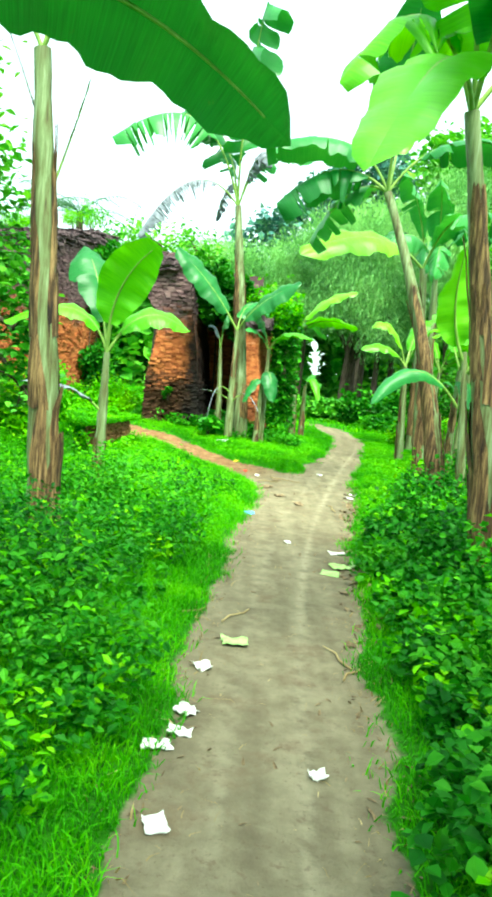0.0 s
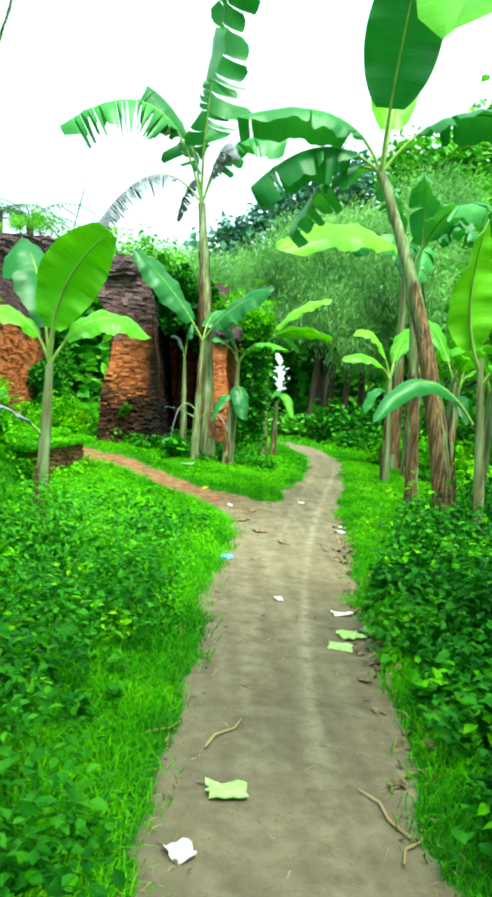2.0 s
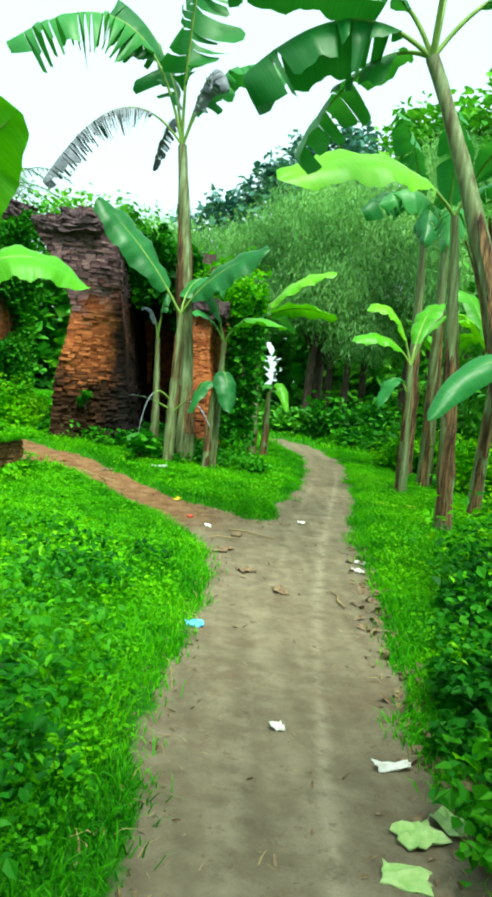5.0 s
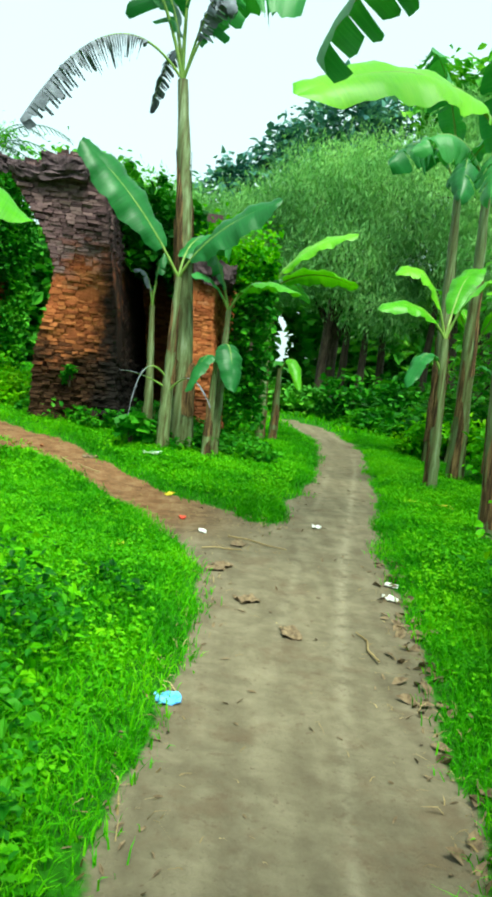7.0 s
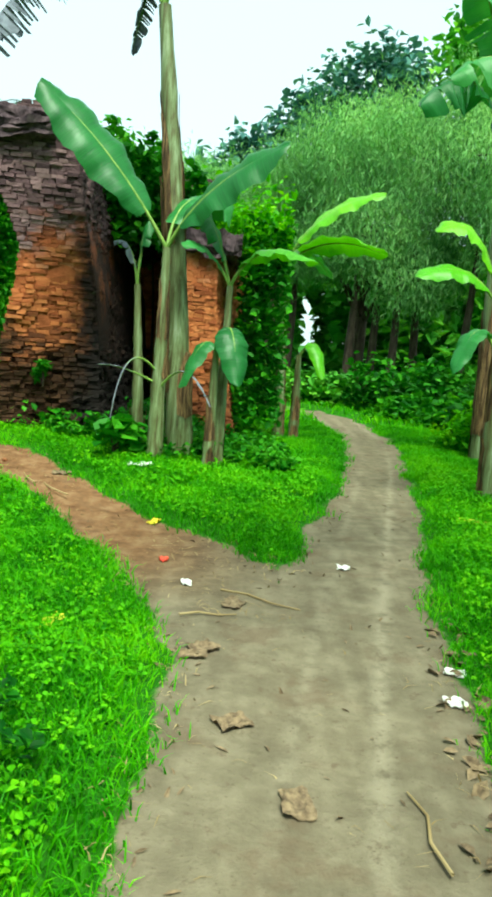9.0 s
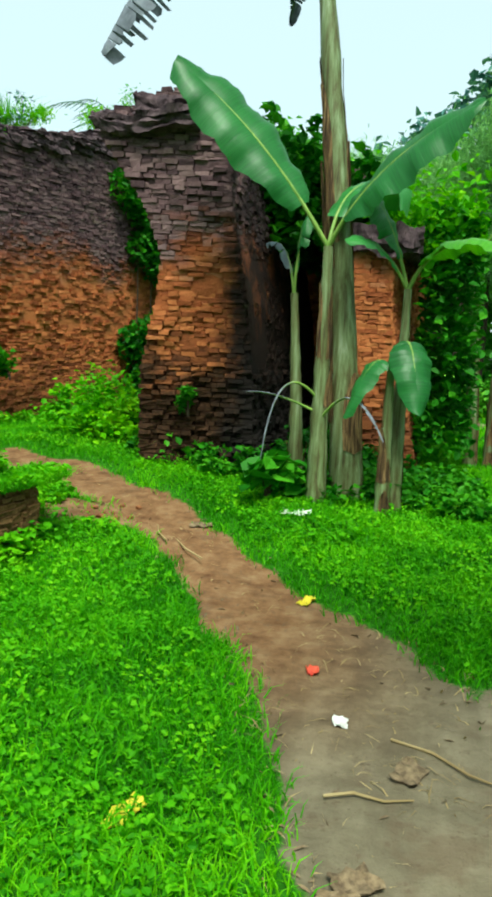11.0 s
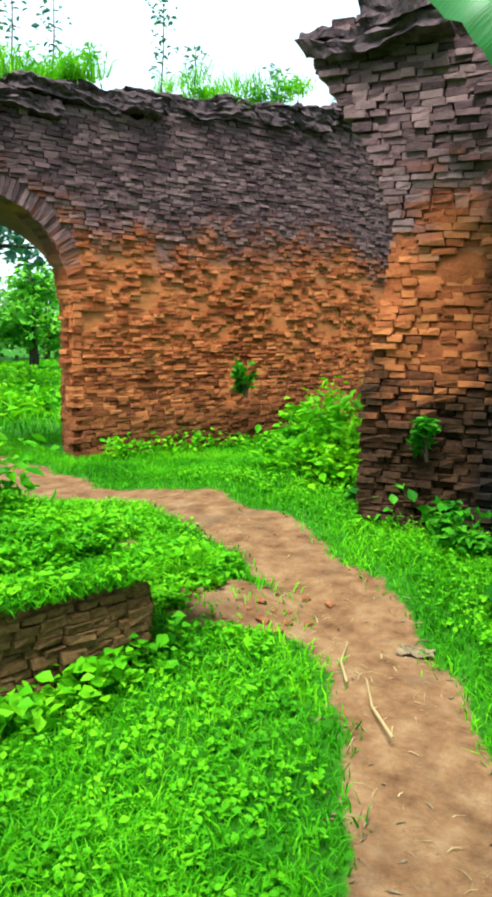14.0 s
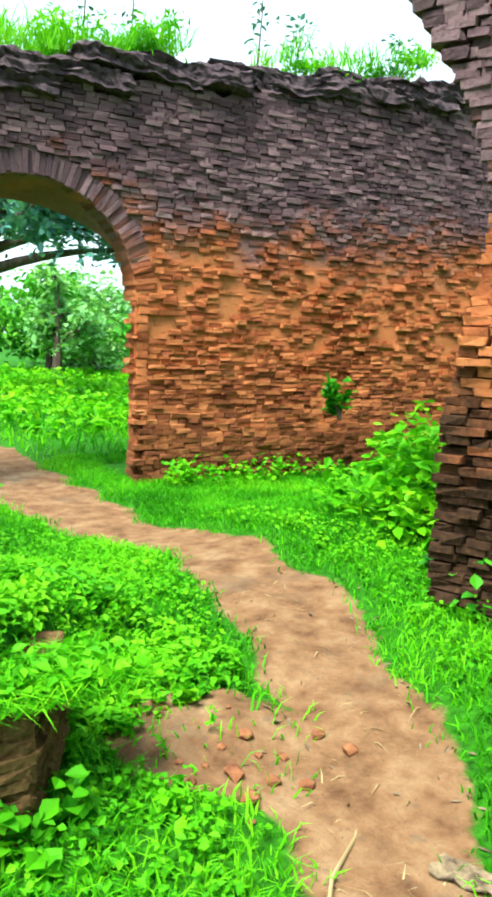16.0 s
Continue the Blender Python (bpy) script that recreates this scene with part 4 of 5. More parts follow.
def leaves(centre, size, narrow, mat, name, down=0.2, at=(0, 0, 0)):
    """Many small folded leaves, one at each centre."""
    n = len(centre)
    d = np.random.normal(0, 1, (n, 3))
    d[:, 2] = d[:, 2] * 0.45 - down
    d /= np.linalg.norm(d, axis=1)[:, None]
    s = np.cross(d, np.random.normal(0, 0.35, (n, 3)) + np.array([0, 0, 1.0]))
    s /= np.linalg.norm(s, axis=1)[:, None] + 1e-6
    u = np.cross(s, d)
    l = (np.asarray(size) * np.random.uniform(0.6, 1.35, n))[:, None]
    w = l * narrow
    c = np.asarray(centre, float) - np.asarray(at)
    v = np.stack([c - d * l * 0.5, c - s * w - d * l * 0.08 + u * w * 0.35, c - s * w * 0.7 + d * l * 0.25 + u * w * 0.2, c + d * l * 0.55 - u * l * 0.08,
                  c + s * w * 0.7 + d * l * 0.25 + u * w * 0.2, c + s * w - d * l * 0.08 + u * w * 0.35], 1).reshape(-1, 3)
    o = np.arange(n)[:, None] * 6
    return mesh_of(name, v, [np.concatenate([o + np.array([[0, 3, 2, 1]]), o + np.array([[0, 5, 4, 3]])])], mat)


def scatter(n, x0, x1, y0, y1, want):
    x, y = np.random.uniform(x0, x1, n), np.random.uniform(y0, y1, n)
    k = (np.random.uniform(0, 1, n) < want(x, y)) & keep_clear(x, y)
    return x[k], y[k]


def turf_want(x, y):
    g = path_gap(x, y) + 0.07 * wave_noise(x, y, 6, 9) + 0.03 * wave_noise(x, y, 17, 4)
    bare = np.hypot((x - BANK[0]) / 1.1, (y - BANK[1]) / 0.9) + 0.1 * wave_noise(x, y, 7, 2) < 0.36
    return np.where(bare, 0.08, sstep(-0.12, 0.15, g) ** 2) * (0.85 + 0.15 * sstep(-0.6, 0.3, wave_noise(x, y, 3, 12)))


x, y = scatter(420000, -3.4, 3.6, 0.8, 12.5, turf_want)
tagged(new("grass", blades(x, y, 0.08, 0.0036, 1.0, GRASS, "grass")), "lush short green grass along the path", "grass", kind="stuff")
x, y = scatter(330000, -7.5, 3.8, 12.0, 20.5, turf_want)
tagged(new("grass", blades(x, y, 0.075, 0.0042, 1.0, GRASS, "grass")), "bright green grass around the ruin", "grass", kind="stuff")
x, y = scatter(70000, -26, 9, 14, 34, lambda a, b: np.where((a < -7.5) | (b > 20), turf_want(a, b), 0))
tagged(new("grass", blades(x, y, 0.16, 0.014, 0.9, GRASS, "grass")), "long meadow grass farther off", "grass", kind="stuff")
x, y = scatter(9000, -0.9, 2.2, 1, 12.5, lambda a, b: sstep(0.16, 0.0, np.abs(path_gap(a, b) - 0.03)) * 0.5)
tagged(new("dry_grass", blades(x, y, 0.06, 0.004, 1.8, DRYGRASS, "dry_grass")), "dry straw trampled at path edge", "grass", kind="stuff")
x, y = scatter(9000, -0.6, 1.6, 1.2, 11, lambda a, b: sstep(0.1, -0.05, path_gap(a, b)) * (0.05 + 0.25 * sstep(-0.3, 0.0, path_gap(a, b))))
tagged(new("straw", blades(x, y, 0.03, 0.0022, 4.0, DRYGRASS, "straw")), "straw crumbs scattered over the earth path", "straw", kind="stuff")
x, y = scatter(12000, -3, 0.8, 11, 15, lambda a, b: sstep(0.12, -0.25, path_gap(a, b)) * 0.16 * (1 + wave_noise(a, b, 4, 50)))
tagged(new("straw", blades(x, y, 0.035, 0.003, 4.0, DRYGRASS, "straw")), "loose straw lying on reddish path", "straw", kind="stuff")


def weed_bed(n, per, area, want, tall, size, mat, label, narrow=0.33, down=0.15, rise=0.0):
    x, y = scatter(n, *area, want)
    h = tall * np.random.uniform(0.35, 1.1, len(x)) * (0.6 + 0.4 * sstep(-0.7, 0.6, wave_noise(x, y, 2.3, 21))) * (1 + rise * sstep(0.25, 0.9, path_gap(x, y)))
    z = height(x, y)
    k = np.repeat(np.arange(len(x)), per)
    f = np.random.uniform(0.12, 1.0, len(k)) ** 0.7
    r = np.random.uniform(0, 1, len(k)) ** 0.5 * h[k] * 0.42
    a = np.random.uniform(0, 6.28, len(k))
    c = np.stack([x[k] + r * np.cos(a), y[k] + r * np.sin(a), z[k] + h[k] * f], -1)
    ob = new("weeds", leaves(c, size, narrow, mat, "weeds", down))
    return tagged(ob, label, "weeds", kind="stuff")


def left_bed(x, y):
    g = path_gap(x, y)
    return sstep(0.18, 0.5, g + 0.15 * wave_noise(x, y, 2, 8)) * (x < 0.3) * sstep(9.8, 7.0, y) * (0.35 + 0.65 * sstep(-0.5, 0.5, wave_noise(x, y, 2.6, 30)))


def right_bed(x, y):
    g = path_gap(x, y)
    return sstep(0.05, 0.3, g + 0.1 * wave_noise(x, y, 2, 7) - 0.35 * sstep(7.5, 9.5, y)) * (x > 0.3) * sstep(10.8, 9.2, y)


weed_bed(5200, 20, (-4.2, 0.2, 1.2, 10), left_bed, 0.36, 0.046, WEED, "dense leafy green weeds beside the path", rise=0.7)
weed_bed(1300, 12, (-4.2, 0.2, 1.2, 10), left_bed, 0.34, 0.055, BRIGHT, "fresh light green weeds beside the path", 0.28, rise=0.6)
weed_bed(5600, 20, (0.5, 4.6, 1.2, 11), right_bed, 0.40, 0.056, WEED, "dense broad-leaved dark green weeds", 0.42, rise=1.0)
weed_bed(900, 12, (0.6, 4.6, 1.2, 11), right_bed, 0.42, 0.07, BRIGHT, "fresh light green broad-leaved weeds", 0.36, rise=1.0)
weed_bed(42000, 5, (-5, 4.5, 6, 16), lambda x, y: turf_want(x, y) * sstep(0.08, 0.25, path_gap(x, y)), 0.10, 0.026, CLOVER, "small clover-like leaves in the turf", 0.4)
weed_bed(2600, 14, (-4.6, -2.2, 11.2, 14.2), lambda x, y: 1.0 * (path_gap(x, y) > 0.15), 0.11, 0.04, CLOVER, "bright weeds on top of the low stub")
weed_bed(900, 8, (-2.7, -1.3, 11.4, 13.6), lambda x, y: 0.9 * (x > -2.02 + (y - 13.1) * 0.2) * (x < -1.80 + (y - 13.1) * 0.16) * sstep(-0.8, 0.0, wave_noise(x, y, 5, 33)), 0.19, 0.058, CLOVER, "broad creeper leaves at the foot of the stub", 0.44)
x, y = scatter(16000, -3.0, -1.9, 11.3, 13.5, lambda a, b: 1.0 * (np.abs(a + 2.10 - (b - 13.1) * 0.2) < 0.15))
tagged(new("overhanging_grass", blades(x, y, 0.11, 0.0035, 1.9, GRASS, "overhanging_grass", np.full(len(x), 0.41))), "long grass hanging over the low stub", "grass", kind="stuff")
c = np.stack([x, y, 0.42 + np.random.uniform(0, 0.08, len(x))], -1)[::2]
tagged(new("weeds", leaves(c, 0.045, 0.36, CLOVER, "weeds", 0.3)), "small leaves matted over the low stub", "weeds", kind="stuff")
weed_bed(500, 14, (-2.2, 0.2, 12.2, 14.3), lambda x, y: turf_want(x, y) * sstep(0.2, 0.5, path_gap(x, y)) * sstep(0.1, 0.6, wave_noise(x, y, 2.6, 40)), 0.12, 0.045, BRIGHT, "clumps of fresh weeds in the turf", 0.3)
weed_bed(700, 12, (-2.3, 1.0, 14.5, 16.6), lambda x, y: sstep(0.35, 0.6, path_gap(x, y)) * (y > 14.75 + 0.1 * np.sin(x * 5)), 0.28, 0.07, WEED, "weeds at the foot of the brick pier", 0.4)
weed_bed(500, 12, (-6, -4, 16.5, 22), lambda x, y: 1.0 * (((x - WO[0]) * WN[0] + (y - WO[1]) * WN[1]) < 0.5), 0.26, 0.06, BRIGHT, "weeds at the foot of the arched wall", 0.36)


def shrub(name, at, rx, ry, rz, n, size, mat, label, narrow=0.3, down=0.15, category="shrub"):
    """A bush of leaf clumps on a few bare stems."""
    z0 = at[2]
    ob = thing(name, (at[0], at[1], z0), label, category)
    g = max(6, n // 120)
    th = np.random.uniform(0, 6.28, g)
    e = np.random.uniform(0.05, 1, g)
    rr = np.random.uniform(0.45, 1, g)
    cl = np.stack([rx * rr * np.cos(th) * np.sqrt(1 - e * e * 0.8), ry * rr * np.sin(th) * np.sqrt(1 - e * e * 0.8), rz * (0.12 + 0.85 * e * rr)], -1)
    k = np.random.randint(0, g, n)
    c = cl[k] + np.random.normal(0, 1, (n, 3)) * np.array([rx, ry, rz * 0.8]) * 0.17
    c[:, 2] = np.abs(c[:, 2])
    part("foliage", leaves(c, size, narrow, mat, "foliage", down), ob)
    st = [tube(bezier((0, 0, -0.05), (q[0] * 0.3, q[1] * 0.3, q[2] * 0.6), q, 5), np.linspace(0.02, 0.005, 5) * max(rz, 0.5), 5) for q in cl[:8]]
    for v, f in st:
        part("stem", mesh_of("stem", v, f, BARK), ob)
    return ob


shrub("shrub", (-2.95, 16.6, 0.2), 0.62, 0.7, 0.75, 2600, 0.085, BRIGHT, "bright green leafy shrub beside brick pier")
shrub("shrub", (-3.6, 17.4, 0.2), 0.5, 0.6, 0.5, 1200, 0.08, BRIGHT, "bright green leafy shrub beside arched wall")
shrub("wall_plant", (-5.05, 18.2, 0.75), 0.2, 0.2, 0.45, 120, 0.12, WEED, "small plant rooted in the brick wall", 0.3, category="plant")
shrub("fern", (-1.6, 15.2, 0.75), 0.16, 0.14, 0.2, 110, 0.10, WEED, "small fern rooted in the brick pier", 0.2, category="plant")
shrub("seedling", (-0.75, 14.6, 0.2), 0.25, 0.25, 0.4, 60, 0.2, WEED, "broad-leaved seedling at foot of banana plants", 0.4, category="plant")
for s, o, rz, lab in ((0.2, -0.4, 0.45, "grass-green bush"), (-0.6, -0.5, 0.6, "grass-green bush"), (2.0, -0.4, 0.25, "low green tuft"), (3.1, -0.3, 0.35, "low green tuft"), (5.2, -0.5, 0.6, "leafy creeper bush"), (6.2, -0.5, 0.9, "leafy creeper bush")):
    xx, yy = wall_xy(s, o)
    shrub("wall_top_bush", (xx, yy, wall_top(s) + 0.14), 0.5, 0.5, rz, 900, 0.07, BRIGHT, lab + " growing on top of the wall", 0.16, -0.6)
# tufts of grass on the wall's top
ss = np.concatenate([np.random.uniform(-1.8, 0.5, 1700), np.random.uniform(1.4, 3.4, 420)])
oo = np.random.uniform(-0.75, 0.05, len(ss))
x, y = WO[0] + WD[0] * ss + WN[0] * oo, WO[1] + WD[1] * ss + WN[1] * oo
zz = np.array([wall_top(q) for q in ss]) + 0.28
tagged(new("wall_grass", blades(x, y, 0.30, 0.006, 1.0, BRIGHT, "wall_grass", zz)), "long grass on top of the ruined wall", "grass", kind="stuff")
# thin saplings on the wall's top
for s, hgt in ((-0.35, 1.4), (0.1, 1.0), (1.45, 1.05), (1.9, 0.6), (3.2, 0.5)):
    xx, yy = wall_xy(s, -0.45)
    z0 = wall_top(s) + 0.25
    sp = thing("sapling", (xx, yy, z0), "thin leafy sapling growing on the wall", "sapling", "saplings on the wall")
    v, f = tube([(0, 0, -0.1), (0.03, 0.02, hgt * 0.5), (0.0, 0.05, hgt)], [0.01, 0.007, 0.003], 5)
    part("stem", mesh_of("stem", v, f, BARK), sp)
    q = np.random.uniform(0.25, 1, 70)
    c = np.stack([np.random.normal(0, 0.09, 70), np.random.normal(0, 0.09, 70), q * hgt], -1)
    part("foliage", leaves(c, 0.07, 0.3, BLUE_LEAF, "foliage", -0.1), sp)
# creeper over the wall's far end
cs, cz = np.random.uniform(4.7, 6.9, 7000), np.random.uniform(0.2, 4.6, 7000)
kk = cs + 0.5 * np.sin(cz * 2.2) + 0.3 * np.sin(cz * 5 + 1) > 5.35
cs, cz = cs[kk], cz[kk]
oo = np.random.uniform(0.02, 0.35, len(cs))
c = np.stack([WO[0] + WD[0] * cs + WN[0] * oo, WO[1] + WD[1] * cs + WN[1] * oo, cz], -1)
cr = thing("creeper", (*wall_xy(5.8), 0.2), "dark ivy-like creeper covering the wall's end", "creeper")
part("foliage", leaves(c, 0.11, 0.42, WEED, "foliage", 0.5, cr.location), cr)
for v, f in ([tube(bezier((*wall_xy(q, 0.05), 0.0), (*wall_xy(q + 0.2, 0.12), 2.2), (*wall_xy(q - 0.1, 0.08), 4.4), 8), np.linspace(0.02, 0.006, 8), 5) for q in (5.4, 5.8, 6.2, 6.5)]):
    part("vine", mesh_of("vine", under(v, cr.location), f, BARK), cr)
# dark creeper heaped over the tie wall and the pier's back
n = 5200
u = np.random.uniform(0, 1, n)
c = np.stack([-1.55 + 1.5 * u, np.random.uniform(16.9, 19.5, n), 3.0 + np.random.uniform(-0.5, 0.75, n) - 0.7 * u ** 2 + 0.15 * np.sin(u * 17)], -1)
cr = thing("creeper", (-0.8, 19.0, 0.2), "dark green creeper heaped over the broken wall", "creeper")
part("foliage", leaves(c, 0.13, 0.42, WEED, "foliage", 0.4, cr.location), cr)
for q in (-1.3, -1.0, -0.6, -0.3):
    v, f = tube(bezier((q, 19.2, 0.1), (q + 0.1, 19.15, 1.8), (q - 0.1, 18.6, 3.2), 8), np.linspace(0.025, 0.008, 8), 5)
    part("vine", mesh_of("vine", under(v, cr.location), f, BARK), cr)
# creeper over the far pier
n = 2600
c = np.stack([np.random.uniform(-0.3, 0.9, n), np.random.uniform(16.7, 18.3, n), 2.35 + np.abs(np.random.normal(0, 0.35, n))], -1)
c2 = np.stack([np.random.uniform(0.3, 0.95, n), np.random.uniform(16.7, 18.0, n), np.random.uniform(0.3, 2.8, n)], -1)
cr = thing("creeper", (0.3, 17.3, 0.2), "light green creeper spilling over the lower pier", "creeper")
part("top_growth", leaves(c, 0.1, 0.36, BRIGHT, "top_growth", 0.4, cr.location), cr)
part("side_growth", leaves(c2, 0.1, 0.4, WEED, "side_growth", 0.4, cr.location), cr)


# ---- trees ----
def tree(name, at, trunk_h, trunk_r, crowns, per, size, mat, label, narrow=0.32, down=0.25, bark=BARK, lean=(0, 0)):
    ob = thing(name, at, label, "tree")
    a = np.array(at, float)
    fork = np.array([lean[0], lean[1], trunk_h])
    tv = [tube(bezier((0, 0, -0.1), (lean[0] * 0.2, lean[1] * 0.2, trunk_h * 0.6), fork, 8), np.linspace(trunk_r * 1.25, trunk_r * 0.7, 8), 9, 0.08)]
    part("trunk", smooth(mesh_of("trunk", *tv[0], bark)), ob)
    cs = []
    for cx, cy, cz, r in crowns:
        q = np.array([cx, cy, cz]) - a
        limbs = []
        limbs.append(tube(bezier(fork * np.array([1, 1, random.uniform(0.75, 1)]), (fork + q) / 2 + np.array([0, 0, 0.25 * r]), q, 7), np.linspace(trunk_r * 0.5, 0.02, 7), 6, 0.05))
        m = int(per * r * r)
        g = max(8, m // 45)
        d = np.random.normal(0, 1, (g, 3))
        d /= np.linalg.norm(d, axis=1)[:, None]
        cl = q + d * (r * np.random.uniform(0.35, 1.0, g) ** 0.6)[:, None] * np.array([1, 1, 0.8])
        for e in cl[:6]:
            limbs.append(tube(bezier(q, (q + e) / 2 + np.array([0, 0, 0.1]), e, 4), np.linspace(0.03, 0.008, 4), 4))
        v, f = merge(limbs)
        part("limb", smooth(mesh_of("limb", v, f, bark)), ob)
        k = np.random.randint(0, g, m)
        cs.append(cl[k] + np.random.normal(0, 0.17 * r + 0.06, (m, 3)))
    part("crown", leaves(np.concatenate(cs), size, narrow, mat, "crown", down), ob)
    return ob


G = 0.0
# feathery drooping growth beyond the fork
tree("feathery_tree", (3.3, 27, G), 2.5, 0.16, [(2.4, 26.5, 5.6, 1.5), (4.0, 26.5, 6.0, 1.6), (3.2, 26, 4.2, 1.4), (1.4, 27, 4.9, 1.2), (5.0, 26, 4.4, 1.5), (4.2, 25.5, 3.0, 1.0), (2.0, 26.2, 3.6, 0.9)], 6500, 0.15, FEATHER, "feathery tree with drooping fine green foliage", 0.07, 1.3)
tree("feathery_tree", (6.5, 25, G), 2.5, 0.16, [(5.8, 24, 5.5, 1.5), (7.2, 24.5, 6.2, 1.6), (6.4, 23.5, 4.0, 1.4), (7.8, 24, 4.2, 1.4), (6.0, 25, 7.0, 1.3)], 6500, 0.15, FEATHER, "feathery tree with drooping fine green foliage", 0.07, 1.3)
tree("feathery_tree", (0.6, 28, G), 2.2, 0.13, [(0.2, 27.5, 4.6, 1.3), (1.0, 27, 3.7, 1.1), (-0.8, 28, 4.0, 1.3), (-1.6, 27.5, 4.8, 1.2)], 6500, 0.15, FEATHER, "feathery tree with drooping fine green foliage", 0.07, 1.2)
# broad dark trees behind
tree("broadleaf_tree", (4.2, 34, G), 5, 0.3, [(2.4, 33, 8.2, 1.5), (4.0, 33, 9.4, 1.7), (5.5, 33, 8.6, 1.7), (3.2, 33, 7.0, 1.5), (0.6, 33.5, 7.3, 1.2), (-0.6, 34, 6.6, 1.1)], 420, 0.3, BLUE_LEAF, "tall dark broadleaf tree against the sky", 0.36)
tree("broadleaf_tree", (8.5, 30, G), 5, 0.3, [(7.5, 29, 8.5, 1.9), (9.2, 29, 9.6, 2.2), (8.2, 28, 7.0, 1.9), (10.4, 28, 7.6, 2.0), (6.6, 30, 10.0, 1.5)], 420, 0.3, TREE_LEAF, "tall broadleaf tree behind the plants", 0.36)
tree("broadleaf_tree", (6.4, 18.5, G), 2.5, 0.18, [(6.2, 18, 4.4, 1.3), (5.4, 17.8, 3.0, 1.0), (7.2, 18, 3.4, 1.4), (6.4, 19, 5.6, 1.2), (5.2, 19, 1.6, 1.0), (6.2, 16.5, 1.4, 1.0)], 900, 0.16, TREE_LEAF, "leafy tree in the thicket by the path", 0.34)
tree("broadleaf_tree", (6.2, 13.8, G), 2.2, 0.16, [(5.8, 13.2, 3.8, 1.1), (5.2, 12.8, 2.0, 0.9), (6.6, 13.4, 2.8, 1.2), (6.0, 14.4, 5.2, 1.2), (5.2, 15.2, 1.4, 0.8)], 900, 0.15, TREE_LEAF, "leafy tree in the thicket by the path", 0.34)
tree("broadleaf_tree", (4.4, 8.0, G), 2.2, 0.16, [(4.2, 7.8, 3.4, 1.1), (3.6, 7.6, 1.2, 0.8), (4.6, 9, 2.4, 1.1), (4.4, 8.4, 5.0, 1.0)], 900, 0.14, TREE_LEAF, "leafy tree in the thicket by the path", 0.34)
tree("broadleaf_tree", (-4.3, 10.6, G), 2.2, 0.2, [(-4.2, 10.4, 3.6, 1.05), (-4.6, 10.8, 2.2, 1.1), (-3.9, 11.2, 2.6, 0.7), (-4.6, 10.2, 4.9, 0.9), (-3.35, 10.8, 1.7, 0.5), (-3.2, 11.0, 0.9, 0.5)], 1300, 0.14, TREE_LEAF, "dark leafy tree beside the weeds", 0.36)
tree("broadleaf_tree", (-4.4, 5.6, G), 2.0, 0.16, [(-4.2, 5.6, 3.0, 1.0), (-4.5, 6.2, 1.8, 1.0), (-4.6, 5.2, 4.2, 1.0)], 900, 0.14, TREE_LEAF, "dark leafy tree beside the weeds", 0.36)
tree("broadleaf_tree", (-3.2, 25.5, G), 3, 0.18, [(-3.2, 25, 4.9, 1.1), (-2.2, 25.5, 5.0, 0.9), (-4.4, 25, 4.6, 1.1)], 700, 0.16, TREE_LEAF, "leafy tree behind the brick ruin", 0.34)
# two trees out of view, added so their crowns shade the path's start
tree("broadleaf_tree", (3.6, -3.6, G), 3.5, 0.22, [(3.0, -3.0, 6.0, 1.9), (1.6, -3.6, 6.6, 1.8), (3.4, -1.2, 6.2, 1.7), (4.6, -3.4, 5.4, 1.7), (2.2, -1.8, 7.4, 1.7), (0.6, -2.6, 7.2, 1.5), (-0.5, 1.0, 7.4, 1.4), (0.9, 0.0, 7.6, 1.3)], 260, 0.2, TREE_LEAF, "unseen leafy tree added behind the path's start for shade", 0.34)
tree("broadleaf_tree", (4.6, 2.0, G), 3.2, 0.2, [(4.4, 1.8, 5.4, 1.5), (3.6, 1.0, 6.2, 1.4), (4.8, 3.2, 5.6, 1.4), (3.8, 2.8, 6.8, 1.3)], 300, 0.18, TREE_LEAF, "unseen leafy tree added beside the path's start for shade", 0.34)
for sx, sy, sr in ((4.3, 13.4, 0.8), (4.4, 15.6, 0.9), (4.2, 18.0, 0.9), (4.4, 11.4, 0.7)):
    shrub("shrub", (sx, sy, 0.0), sr, sr, sr * 0.9, 2200, 0.1, BRIGHT, "light green leafy shrub in the thicket", 0.3)
shrub("shrub", (-2.95, 11.2, 0.0), 0.6, 0.6, 0.9, 1800, 0.08, BRIGHT, "yellow-green leafy shrub among the weeds")
shrub("shrub", (-3.6, 12.8, 0.35), 0.7, 0.7, 0.8, 1800, 0.08, BRIGHT, "yellow-green leafy shrub behind the low stub")
